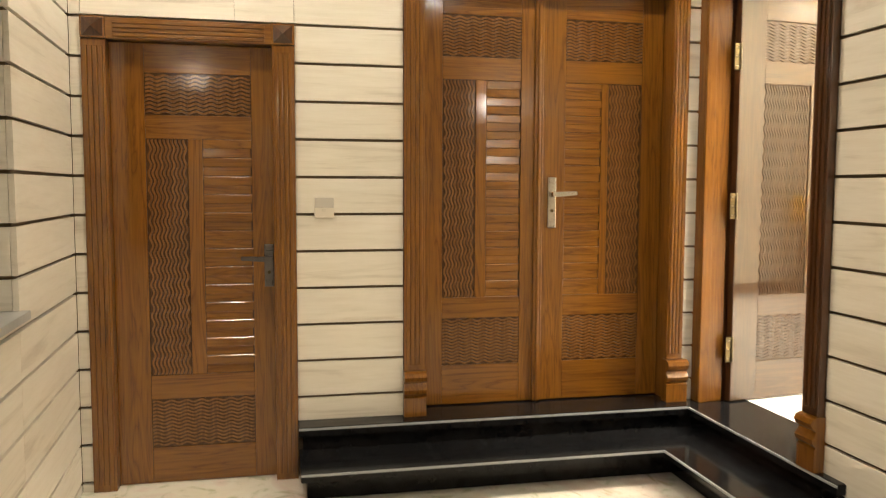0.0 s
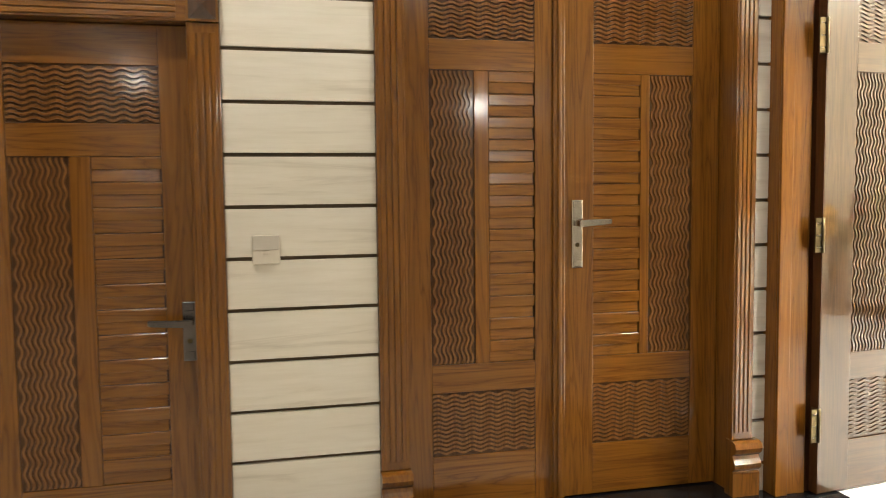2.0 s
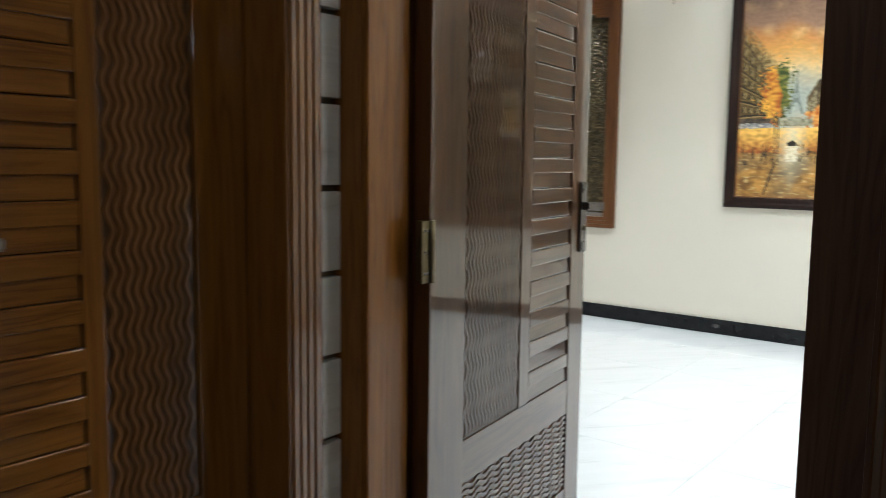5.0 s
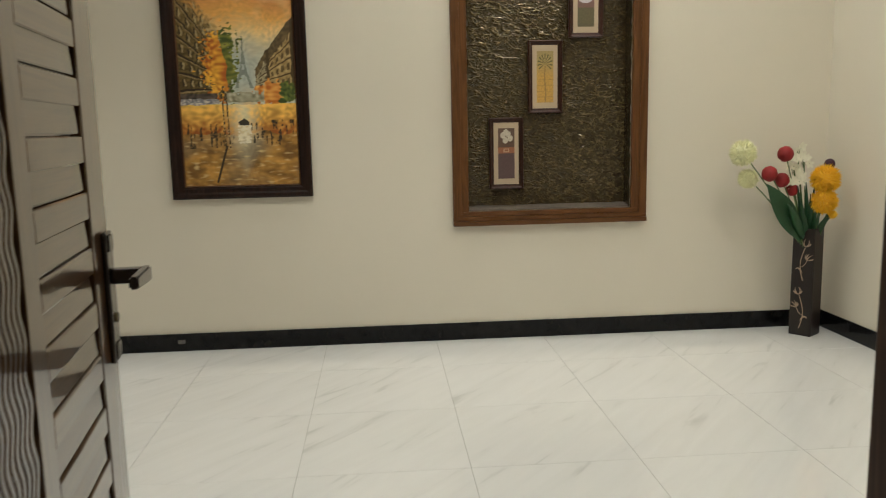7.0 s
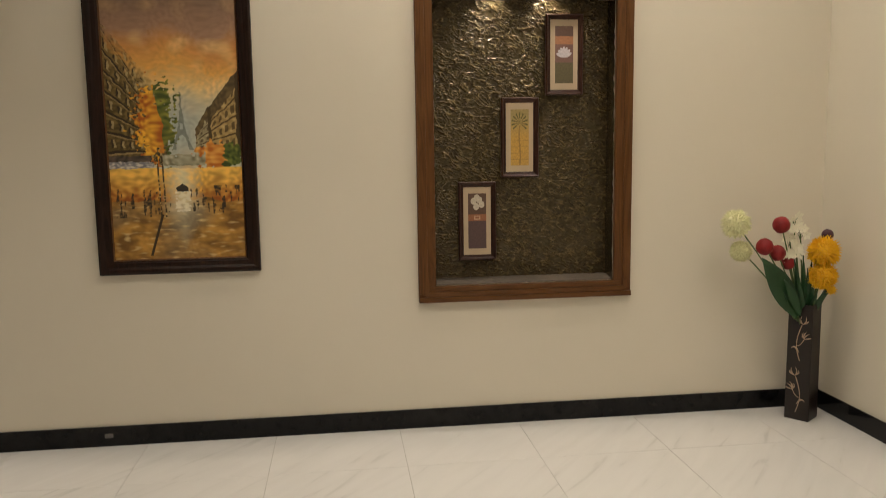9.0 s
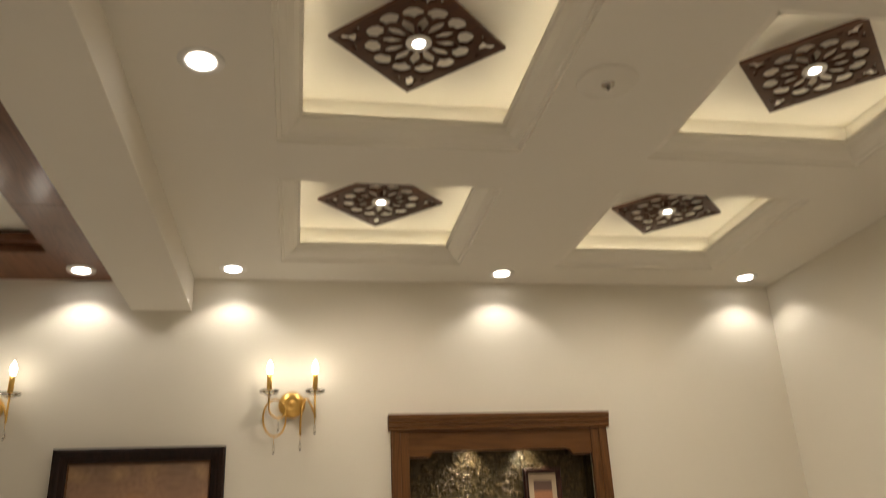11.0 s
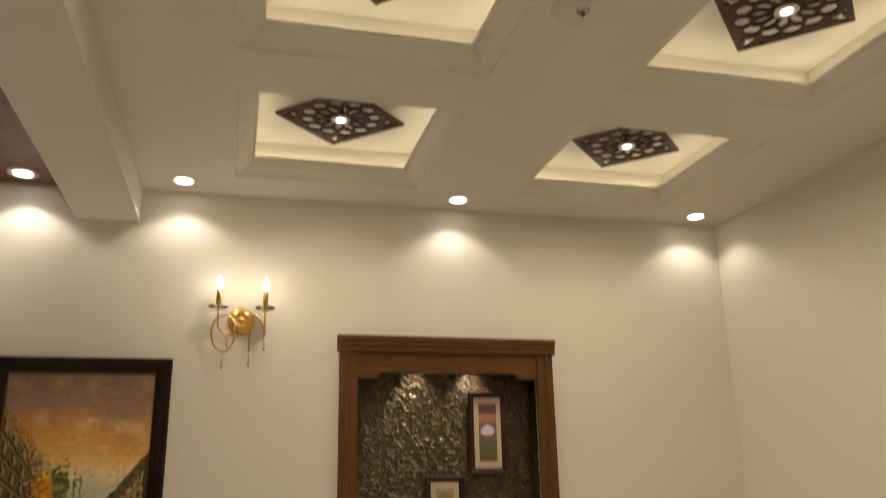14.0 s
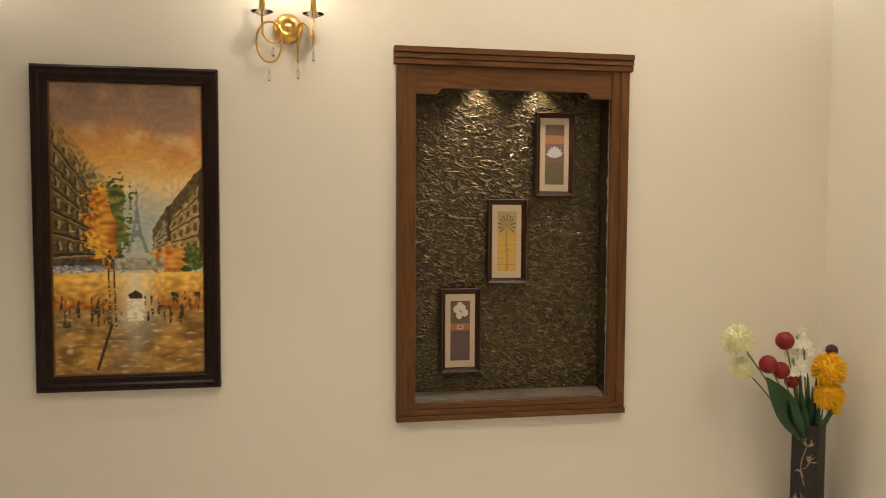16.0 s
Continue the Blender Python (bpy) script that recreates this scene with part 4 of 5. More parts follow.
def picture_colours(kind, u, v):
    """Colour of a painted picture at u (across, 0 left) and v (up), both 0 to 1."""
    def n(a, b, s=0.0):
        return noise.noise(Vector((a, b, s)))
    def blend(a, b, f):
        f = min(1.0, max(0.0, f))
        return tuple(p + (q - p) * f for p, q in zip(a, b))
    if kind == "street":
        sweep = n(u * 5, v * 8, 1)
        daub = n(u * 26 + 2.5 * sweep, v * 62, 2)
        fleck = n(u * 40 + 3 * sweep, v * 130, 3)
        uu, vv = u + 0.011 * n(u * 20, v * 60, 4), v + 0.004 * n(u * 18, v * 44, 5)
        sky = ((0.42, (0.56, 0.57, 0.47)), (0.58, (0.60, 0.56, 0.40)), (0.66, (0.80, 0.60, 0.27)), (0.73, (0.72, 0.40, 0.10)), (0.80, (0.60, 0.30, 0.085)), (0.87, (0.37, 0.23, 0.15)), (1.01, (0.25, 0.17, 0.12)))
        level = min(1.0, max(0.42, v + 0.055 * n(u * 3.2 + 4, v * 6, 6) + 0.02 * daub))
        c = sky[-1][1]
        for (l0, c0), (l1, c1) in zip(sky, sky[1:]):
            if l0 <= level <= l1:
                c = blend(c0, c1, (level - l0) / (l1 - l0))
                break
        c = blend(c, (0.80, 0.55, 0.25), 1.1 * max(0.0, n(u * 6, v * 13, 7) - 0.1) * (1 if v < 0.84 else 0.5))
        mist = max(0.0, 1 - math.hypot((uu - 0.53) / 0.27, (vv - 0.50) / 0.17))
        c = blend(c, (0.44, 0.48, 0.44), mist * 1.2)
        # iron tower in the haze
        tw, rise = abs(uu - 0.555), (vv - 0.42) / 0.22
        if 0 < rise < 1 and tw < 0.006 + 0.078 * (1 - rise) ** 2.6 and not (rise < 0.26 and tw < 0.045 * (1 - (rise / 0.27) ** 2) ** 0.5) and not (0.36 < rise < 0.46 and tw < 0.012):
            c = blend(c, (0.17, 0.19, 0.16), 0.72)
        # houses on both sides, their cornices running to one far point
        if uu < 0.45:
            roof = 0.90 - 0.62 * uu
            if 0.365 < vv < roof:
                lines = (vv - 0.42) / max(0.05, 0.56 - uu)
                back = c
                c = blend((0.085, 0.058, 0.016), (0.19, 0.135, 0.045), 0.45 + 1.2 * daub + 0.6 * fleck)
                c = blend(c, (0.30, 0.20, 0.075), max(0.0, vv - 0.62) * 2.2)
                storey, bay = (lines * 7.2) % 1, (uu * 15 + 0.35 * lines) % 1
                if storey > 0.86:
                    c = (0.030, 0.018, 0.009)
                elif storey > 0.78:
                    c = blend(c, (0.40, 0.30, 0.14), 0.7)
                elif 0.18 < storey < 0.62 and bay > 0.52:
                    c = (0.040, 0.026, 0.012) if bay < 0.74 else blend(c, (0.46, 0.37, 0.18), 0.75)
                c = blend(back, c, (roof - vv) / 0.10 + 0.25 + daub)
        if uu > 0.655:
            near = uu > 0.76
            roof = 0.58 + 0.62 * (uu - 0.76) if near else 0.50 + 0.80 * (uu - 0.655)
            if 0.39 < vv < roof:
                lines = (vv - 0.42) / (uu - 0.54)
                c = blend((0.34, 0.235, 0.085), (0.50, 0.38, 0.17), 0.4 + 1.1 * daub) if near else blend((0.30, 0.26, 0.15), (0.46, 0.40, 0.24), 0.5 + daub)
                storey, bay = (lines * 6.4) % 1, (uu * 21) % 1
                if storey > 0.88:
                    c = (0.10, 0.060, 0.020)
                elif 0.2 < storey < 0.66 and bay > 0.55:
                    c = blend(c, (0.075, 0.045, 0.016), 0.8)
                if vv > roof - (0.055 if near else 0.035):
                    c = blend((0.085, 0.060, 0.028), (0.17, 0.12, 0.05), 0.5 + daub)
                if abs(uu - 0.765) < 0.012 or uu > 0.965:
                    c = (0.075, 0.048, 0.018)
        # autumn trees
        crown = math.hypot((uu - 0.365) / 0.150, (vv - 0.525) / 0.150) + 0.45 * n(u * 12, v * 20, 8) + 0.65 * n(u * 34, v * 90, 9)
        if crown < 0.95:
            green = uu + 0.10 * n(u * 9, v * 12, 10) > 0.405
            c = blend((0.070, 0.100, 0.018), (0.30, 0.29, 0.050), 0.40 + 1.3 * daub) if green else blend((0.46, 0.130, 0.012), (0.80, 0.47, 0.045), 0.40 + 0.9 * n(u * 8, v * 10, 18) + 1.0 * daub)
        low = math.hypot((uu - 0.84) / 0.21, (vv - 0.400) / 0.052) + 0.5 * n(u * 18, v * 30, 11) + 0.4 * n(u * 45, v * 80, 12)
        if low < 0.95:
            c = blend((0.050, 0.085, 0.014), (0.19, 0.22, 0.040), 0.45 + 1.3 * daub) if uu > 0.865 + 0.05 * daub else blend((0.55, 0.165, 0.016), (0.74, 0.42, 0.090), 0.45 + 1.2 * daub)
        if 0.40 < uu < 0.72 and 0.362 < vv < 0.405 + 0.02 * daub:
            c = blend((0.24, 0.22, 0.13), (0.48, 0.45, 0.33), 0.5 + daub)
        # awning and shop fronts
        if uu < 0.33 + 0.04 * daub and 0.352 < vv < 0.402:
            c = blend((0.045, 0.036, 0.036), (0.16, 0.12, 0.085), 0.4 + daub) if vv > 0.378 else blend((0.22, 0.22, 0.25), (0.60, 0.56, 0.50), 0.5 + 1.4 * fleck - (vv - 0.352) * 12)
        # golden street with its reflections
        if vv < 0.352:
            c = blend((0.34, 0.110, 0.012), (0.86, 0.55, 0.110), (vv - 0.225) / 0.115 + 0.45 * daub)
            edge = abs(uu - 0.54) / 0.27
            c = blend((0.82, 0.72, 0.44), c, edge * 1.7 + 0.40 * daub)
            if vv < 0.225 + 0.03 * n(u * 5, 1, 13):
                c = blend((0.20, 0.105, 0.022), (0.56, 0.32, 0.065), 0.45 + 1.0 * n(u * 6, v * 34, 14) + 0.4 * n(u * 16, v * 70, 19))
                c = blend((0.74, 0.66, 0.44), c, edge * 1.5 + max(0.0, 0.19 - vv) * 6)
                c = blend(c, (0.19, 0.165, 0.115), 0.9 * max(0.0, n(u * 3, v * 9, 15) + 0.15))
                c = blend(c, (0.74, 0.58, 0.28), 1.2 * max(0.0, n(u * 14, v * 90, 20) - 0.2))
            for fu, fw, top, foot in ((0.085, 0.050, 0.275, 0.165), (0.17, 0.020, 0.26, 0.20), (0.275, 0.045, 0.270, 0.165), (0.335, 0.025, 0.26, 0.175), (0.42, 0.022, 0.265, 0.185), (0.625, 0.050, 0.272, 0.185), (0.70, 0.014, 0.27, 0.22), (0.80, 0.055, 0.285, 0.175), (0.865, 0.028, 0.265, 0.19), (0.955, 0.022, 0.285, 0.22)):
                if foot < vv < top and n(u * 46, v * 16, 16) + 0.35 * n(u * 80, v * 70, 17) > 0.12 + 0.5 * max(0.0, abs(uu - fu) / fw - 0.5):
                    c = blend((0.030, 0.020, 0.014), c, 0.15 + 0.8 * fleck)
            if abs(uu - 0.54) < 0.042 and 0.262 < vv < 0.294 - 0.4 * abs(uu - 0.54):
                c = (0.045, 0.034, 0.022)
            elif abs(uu - 0.54) < 0.055 and 0.185 < vv < 0.262 and fleck + daub > -0.25:
                c = blend(c, (0.84, 0.79, 0.62), 0.75)
        for base in (0.372, 0.408):
            if abs(u - base + 0.05 * (v - 0.17)) < 0.0055 and 0.165 < v < 0.40:
                c = (0.060, 0.036, 0.014) if fleck < 0.2 else (0.50, 0.36, 0.14)
        if abs(u - (0.285 + 0.62 * (v - 0.02))) < 0.010 and 0.015 < vv < 0.175:
            c = (0.038, 0.022, 0.010)
        c = tuple(1.06 * x ** 1.10 for x in c)
        k = 0.97 + 0.24 * daub + 0.07 * fleck
    elif kind == "lotus":
        c = (0.10, 0.055, 0.04) if v > 0.82 else (0.34, 0.15, 0.07) if v > 0.68 else (0.16, 0.085, 0.07) if v > 0.36 else (0.10, 0.085, 0.04)
        for a in range(7):
            t = radians(20 + a * 24)
            d = (u - 0.5 - 0.20 * math.cos(t)) * math.cos(t) + (v - 0.47 - 0.08 * math.sin(t)) * 2.6 * math.sin(t)
            e = -(u - 0.5 - 0.20 * math.cos(t)) * math.sin(t) + (v - 0.47 - 0.08 * math.sin(t)) * 2.6 * math.cos(t)
            if (d / 0.24) ** 2 + (e / 0.09) ** 2 < 1:
                c = (0.56, 0.52, 0.56)
        k = 1 + 0.2 * n(u * 12, v * 30)
    elif kind == "palm":
        c = blend((0.50, 0.30, 0.06), (0.34, 0.26, 0.10), (v - 0.5) * 3)
        if abs(u - 0.5 - 0.03 * math.sin(v * 9)) < 0.045 and v < 0.72:
            c = (0.30, 0.19, 0.05)
        for a in range(11):
            t = radians(-35 + a * 25)
            r = math.hypot(u - 0.5, (v - 0.76) * 2.5)
            an = math.atan2((v - 0.76) * 2.5, u - 0.5)
            if abs((an - t + math.pi) % math.tau - math.pi) < 0.09 and r < 0.46:
                c = (0.13, 0.11, 0.03)
        if abs((v * 9) % 1 - 0.5) > 0.46 and v < 0.5:
            c = (0.32, 0.20, 0.05)
        k = 1 + 0.25 * n(u * 12, v * 30)
    else:
        c = (0.10, 0.055, 0.035) if v > 0.62 else (0.28, 0.11, 0.05) if v > 0.50 else (0.085, 0.05, 0.05)
        for a, b in ((0.30, 0.86), (0.62, 0.88), (0.45, 0.76), (0.74, 0.80), (0.48, 0.92)):
            if math.hypot(u - a, (v - b) * 2.6) < 0.16:
                c = (0.55, 0.50, 0.40)
        if abs(u - 0.5) < 0.17 and abs(v - 0.56) < 0.035 and not (abs(u - 0.5) < 0.11 and abs(v - 0.56) < 0.02):
            c = (0.5, 0.32, 0.2)
        k = 1 + 0.2 * n(u * 12, v * 30)
    return tuple(max(0.004, x * k) for x in c)


def painted(name, parent, kind, x, y0, y1, z0, z1, nu, nv):
    """A painted sheet in the plane x, seen from -x: y1 is the picture's left side."""
    verts = [(x, y1 + (y0 - y1) * i / nu, z0 + (z1 - z0) * j / nv) for j in range(nv + 1) for i in range(nu + 1)]
    faces = [(j * (nu + 1) + i, (j + 1) * (nu + 1) + i, (j + 1) * (nu + 1) + i + 1, j * (nu + 1) + i + 1) for j in range(nv) for i in range(nu)]
    me = bpy.data.meshes.new(name)
    me.from_pydata(verts, [], faces)
    layer = me.color_attributes.new("paint", "FLOAT_COLOR", "POINT")
    flat = []
    for j in range(nv + 1):
        for i in range(nu + 1):
            flat.extend((*picture_colours(kind, i / nu, j / nv), 1.0))
    layer.data.foreach_set("color", flat)
    me.materials.append(oil)
    ob = new(name, me)
    ob.parent = parent
    return ob


def picture_frame(t, y0, y1, z0, z1, w, x0, x1, material, inner=None):
    """Four mitred bars with a raised outer edge; x0 is the front."""
    prof = ((0.0, x1), (0.0, x0 + 0.006), (0.15 * w, x0), (0.38 * w, x0 + 0.003), (0.55 * w, x0 + 0.010), (0.85 * w, x0 + 0.013), (w, x0 + 0.020), (w, x1))
    corners = ((y0, z0, 1, 1), (y1, z0, -1, 1), (y1, z1, -1, -1), (y0, z1, 1, -1))
    for k in range(4):
        a, b = corners[k], corners[(k + 1) % 4]
        bm = bmesh.new()
        r0 = [bm.verts.new((x, a[0] + a[2] * d, a[1] + a[3] * d)) for d, x in prof]
        r1 = [bm.verts.new((x, b[0] + b[2] * d, b[1] + b[3] * d)) for d, x in prof]
        for i in range(len(prof)):
            j = (i + 1) % len(prof)
            bm.faces.new((r0[i], r0[j], r1[j], r1[i]))
        bm.faces.new(r0[::-1])
        bm.faces.new(r1)
        bmesh.ops.recalc_face_normals(bm, faces=list(bm.faces))
        part("frame_bar", bm, material, t)


py0, py1, pz0, pz1 = 3.658, 4.453, 1.176, 2.633
pt = thing("framed_painting", pose(RX1, (py0 + py1) / 2, pz0), "tall oil painting of an autumn street in a dark wooden frame", "painting")
W2, H2 = (py1 - py0) / 2, pz1 - pz0
picture_frame(pt, -W2, W2, 0, H2, 0.068, -0.045, -0.002, frame_wood)
picture_frame(pt, -W2 + 0.069, W2 - 0.069, 0.069, H2 - 0.069, 0.008, -0.028, -0.004, niche_v)
painted("canvas", pt, "street", -0.016, -W2 + 0.07, W2 - 0.07, 0.07, H2 - 0.07, 250, 470)

for kind, yc, zc, label in (("lotus", 2.016, 2.282, "small framed print of a white lotus on brown"), ("palm", 2.262, 1.842, "small framed print of a palm tree on ochre"), ("blossom", 2.500, 1.392, "small framed print of white blossoms on brown")):
    t = thing("small_picture", pose(RX1 + 0.098, yc, zc - 0.214), label, "picture", "pictures in the niche")
    picture_frame(t, -0.104, 0.104, 0, 0.428, 0.029, -0.024, 0.0, print_frame_wood)
    part("mat", boxes((-0.010, -0.004, -0.0755, 0.0755, 0.0285, 0.3995)), mat_board, t, "cream mat board")
    painted("print", t, kind, -0.0112, -0.050, 0.050, 0.063, 0.365, 50, 150)


def sconce(yc):
    z = 2.835
    t = thing("wall_sconce", pose(RX1, yc, z), "gold two-candle wall sconce with scrolled arms and crystal drops", "wall lamp", "candle sconces")
    part("back_plate", lathe(bmesh.new(), ((0.068, 0.0), (0.068, 0.012), (0.060, 0.030), (0.045, 0.042), (0.030, 0.048), (0.028, 0.044), (0.010, 0.050), (0.003, 0.058)), pose(0, 0, 0, 0, -90, 0), 32), gold, t, "gold domed back plate", True)
    for s in (1, -1):
        y = s * 0.114
        x = -0.095
        if s > 0:
            way = [(x, y, 0.045), (x, y, 0.020)]
            for i in range(56):
                f = i / 55
                ease = f * f * (3 - 2 * f)
                an = radians(20 - 580 * f)
                way.append((x + 0.040 * f, 0.072 + 0.018 * ease + (0.041 + 0.020 * ease) * math.cos(an), -0.026 - 0.054 * ease + (0.042 + 0.053 * ease) * math.sin(an)))
            a = part("arm", tube(bmesh.new(), way, 0.0048), gold, t, "gold arm curled into a spiral scroll", True)
        else:
            a = part("arm", tube(bmesh.new(), [(-0.030 - 0.065 * f, -0.040 - 0.074 * f, 0.004 + 0.030 * math.sin(math.pi * f) - 0.070 * f * f) for f in [i / 12 for i in range(13)]], 0.005), gold, t, "gold curved arm", True)
            part("arm_stem", tube(bmesh.new(), [(x, y, 0.045), (x, y, -0.02), (x, y, -0.085)], 0.005), gold, a, "", True)
        part("drip_dish", lathe(bmesh.new(), ((0.006, -0.012), (0.018, -0.006), (0.048, 0.006), (0.050, 0.009), (0.016, 0.001), (0.012, 0.001)), pose(x, y, 0.045), 28), crystal, a, "clear glass drip dish", True)
        part("candle_sleeve", lathe(bmesh.new(), ((0.013, 0.0), (0.0125, 0.09), (0.010, 0.094)), pose(x, y, 0.050), 16), gold, a, "gold candle sleeve", True)
        part("candle_bulb", lathe(bmesh.new(), ((0.008, 0.0), (0.015, 0.012), (0.0185, 0.028), (0.015, 0.045), (0.007, 0.062), (0.001, 0.070)), pose(x, y, 0.143), 16), bulb_glow, a, "glowing flame bulb", True)
        lamp = bpy.data.lights.new("candle_light", "POINT")
        lamp.energy, lamp.color, lamp.shadow_soft_size = CANDLE_W, NEUTRAL, 0.03
        new("candle_light", lamp).location = (RX1 + x - 0.03, yc + y, z + 0.175)
    part("stem", tube(bmesh.new(), [(-0.045, -0.066, 0.018), (-0.055, -0.050, -0.030), (-0.056, -0.044, -0.09), (-0.055, -0.044, -0.160)], 0.0055), gold, t, "", True)
    for x, y, zz in ((-0.065, 0.085, -0.222), (-0.085, 0.066, -0.115), (-0.055, -0.044, -0.208), (-0.095, -0.114, -0.133)):
        bm = lathe(bmesh.new(), ((0.001, -0.030), (0.010, -0.018), (0.007, 0.004), (0.001, 0.022)), pose(x, y, zz), 6)
        part("crystal_drop", bm, crystal, t, "faceted crystal drop")
        part("drop_wire", tube(bmesh.new(), [(x, y, zz + 0.02), (x, y, zz + 0.045)], 0.0012, 5), gold, t)
    return t


CANDLE_W = 4.5
sconce(3.342)
sconce(2 * MID - 3.342)

# vase in the corner with artificial flowers
VX, VY, VH = 6.349, 0.726, 0.650
v = thing("floor_vase", pose(VX, VY, F, 0, 0, -52), "tall square dark lacquered vase with carved flower motif", "vase")
bm = bmesh.new()
outer, inner = 0.066, 0.056
for a, z0, b, z1 in ((outer, 0.0, outer * 0.97, VH),):
    r = [[bm.verts.new((sx * s, sy * s, z)) for sx, sy in ((-1, -1), (1, -1), (1, 1), (-1, 1))] for s, z in ((a, z0), (b, z1), (inner, z1), (inner, z0 + 0.25))]
    for p, q in zip(r, r[1:]):
        for i in range(4):
            bm.faces.new((p[i], p[(i + 1) % 4], q[(i + 1) % 4], q[i]))
    bm.faces.new(r[0][::-1])
    bm.faces.new(r[-1])
bmesh.ops.bevel(bm, geom=list(bm.edges), offset=0.003, segments=2, affect="EDGES")
part("body", bm, vase_wood, v)
bm = bmesh.new()
def tulip(bm, y, z, size, lean):
    """An open tulip head in thin raised strokes on the face of the vase."""
    for an, ln in ((50, 0.9), (75, 1.1), (100, 1.1), (128, 0.9)):
        a = radians(an + lean)
        side = math.copysign(1, 90 + lean - an)
        tube(bm, [(-outer - 0.001, y + size * ln * f * math.cos(a) + side * 0.010 * math.sin(math.pi * f), z + size * ln * f * math.sin(a)) for f in [q / 6 for q in range(7)]], lambda f: 0.0008 + 0.0030 * math.sin(math.pi * min(1, f + 0.05)), 6)


for z0, sgn in ((0.045, 1), (0.335, -1)):
    tube(bm, [(-outer - 0.0005, sgn * (0.006 - 0.020 * math.sin(f * 3.4)), z0 + 0.20 * f) for f in [q / 14 for q in range(15)]], 0.0026, 6)
    tulip(bm, sgn * 0.016, z0 + 0.205, 0.042, -8 * sgn)
    tube(bm, [(-outer - 0.0005, sgn * (-0.008 + 0.034 * f), z0 + 0.085 + 0.040 * f * f) for f in [q / 6 for q in range(7)]], 0.0020, 6)
    tulip(bm, sgn * 0.028, z0 + 0.125, 0.040, -30 * sgn)
    tube(bm, [(-outer - 0.001, sgn * (0.002 - 0.044 * f), z0 + 0.045 + 0.030 * math.sin(f * 2.4)) for f in [q / 8 for q in range(9)]], lambda f: 0.001 + 0.0042 * math.sin(math.pi * f), 6)
part("motif", bm, motif, v, "pale carved tulip motif", True)


def flower_thing(name, x, y, z, label, group="flowers in the vase"):
    t = thing(name, pose(VX, VY, F + VH - 0.02), label, "flower", group)
    top = Vector((x - VX, y - 0.018 - VY, z - (F + VH - 0.02)))
    start = Vector((max(-0.045, min(0.045, top.x * 0.3)), max(-0.045, min(0.045, top.y * 0.3)), -0.10))
    way = [start.lerp(top, f) + Vector((0, 0, 0.03 * math.sin(math.pi * f))) for f in [i / 8 for i in range(9)]]
    part("stem", tube(bmesh.new(), way, 0.0035, 6), stem_green, t, "green stem", True)
    return t, top


def pompom(x, y, z, r, material, label, petals=420, ragged=0.10):
    """A ball of pointed petals that stand out unevenly round a core."""
    t, c = flower_thing("pompom_flower", x, y, z, label)
    bm = bmesh.new()
    for k in range(petals):
        zz = 1 - 2 * (k + 0.5) / petals
        an = k * 2.399963
        d = Vector((math.sqrt(1 - zz * zz) * math.cos(an), math.sqrt(1 - zz * zz) * math.sin(an), zz))
        d = (d + Vector((random.uniform(-1, 1), random.uniform(-1, 1), random.uniform(-1, 1))) * 0.10).normalized()
        s = d.cross(Vector((random.uniform(-1, 1), random.uniform(-1, 1), 0.9))).normalized() * r * 0.055
        e = r * random.uniform(1 - ragged, 1 + ragged)
        a, b = c + d * r * 0.5, c + d * e
        w = d.cross(s).normalized() * r * 0.07
        mid = a.lerp(b, 0.6)
        vs = [bm.verts.new(p) for p in (a - s * 0.5, a + s * 0.5, mid + s, b + w, mid - s, mid + w)]
        bm.faces.new((vs[0], vs[1], vs[2], vs[5], vs[4]))
        bm.faces.new((vs[5], vs[2], vs[3]))
        bm.faces.new((vs[4], vs[5], vs[3]))
    part("petals", bm, material, t)
    part("core", lathe(bmesh.new(), [(r * 0.72 * math.cos(radians(q)) + 0.0003, r * 0.72 * math.sin(radians(q))) for q in range(-90, 91, 20)], Matrix.Translation(c), 14), material, t, "", True)


def berry(x, y, z, r, material, label):
    t, c = flower_thing("ball_flower", x, y, z, label)
    bm = lathe(bmesh.new(), [(r * math.cos(radians(q)) + 0.0003, r * math.sin(radians(q))) for q in range(-90, 91, 12)], Matrix.Translation(c), 20)
    for vt in bm.verts:
        vt.co += (vt.co - c) * 0.08 * noise.noise(vt.co * 120)
    part("ball", bm, material, t, "", True)


pompom(6.27, 1.205, 1.375, 0.080, petal_cream, "cream yellow pompom dahlia")
pompom(6.31, 1.15, 1.225, 0.062, petal_cream, "pale cream pompom dahlia")
pompom(6.24, 0.722, 1.215, 0.088, petal_orange, "large orange pompom dahlia")
pompom(6.23, 0.728, 1.090, 0.080, petal_orange, "round orange pompom dahlia flower")
pompom(6.27, 0.655, 1.065, 0.035, petal_orange, "small orange pompom dahlia flower", 60)
pompom(6.26, 0.655, 1.005, 0.032, petal_orange, "small orange pompom dahlia flower", 60)
berry(6.25, 0.962, 1.365, 0.044, petal_red, "round red ball flower in a vase")
berry(6.23, 1.062, 1.255, 0.044, petal_red, "round red ball flower in a vase")
berry(6.26, 0.972, 1.215, 0.042, petal_red, "round red ball flower in a vase")
berry(6.29, 0.892, 1.155, 0.036, petal_red, "dark red ball flower in a vase")
berry(6.30, 0.665, 1.300, 0.030, petal_plum, "dark plum seed bud on a stem")
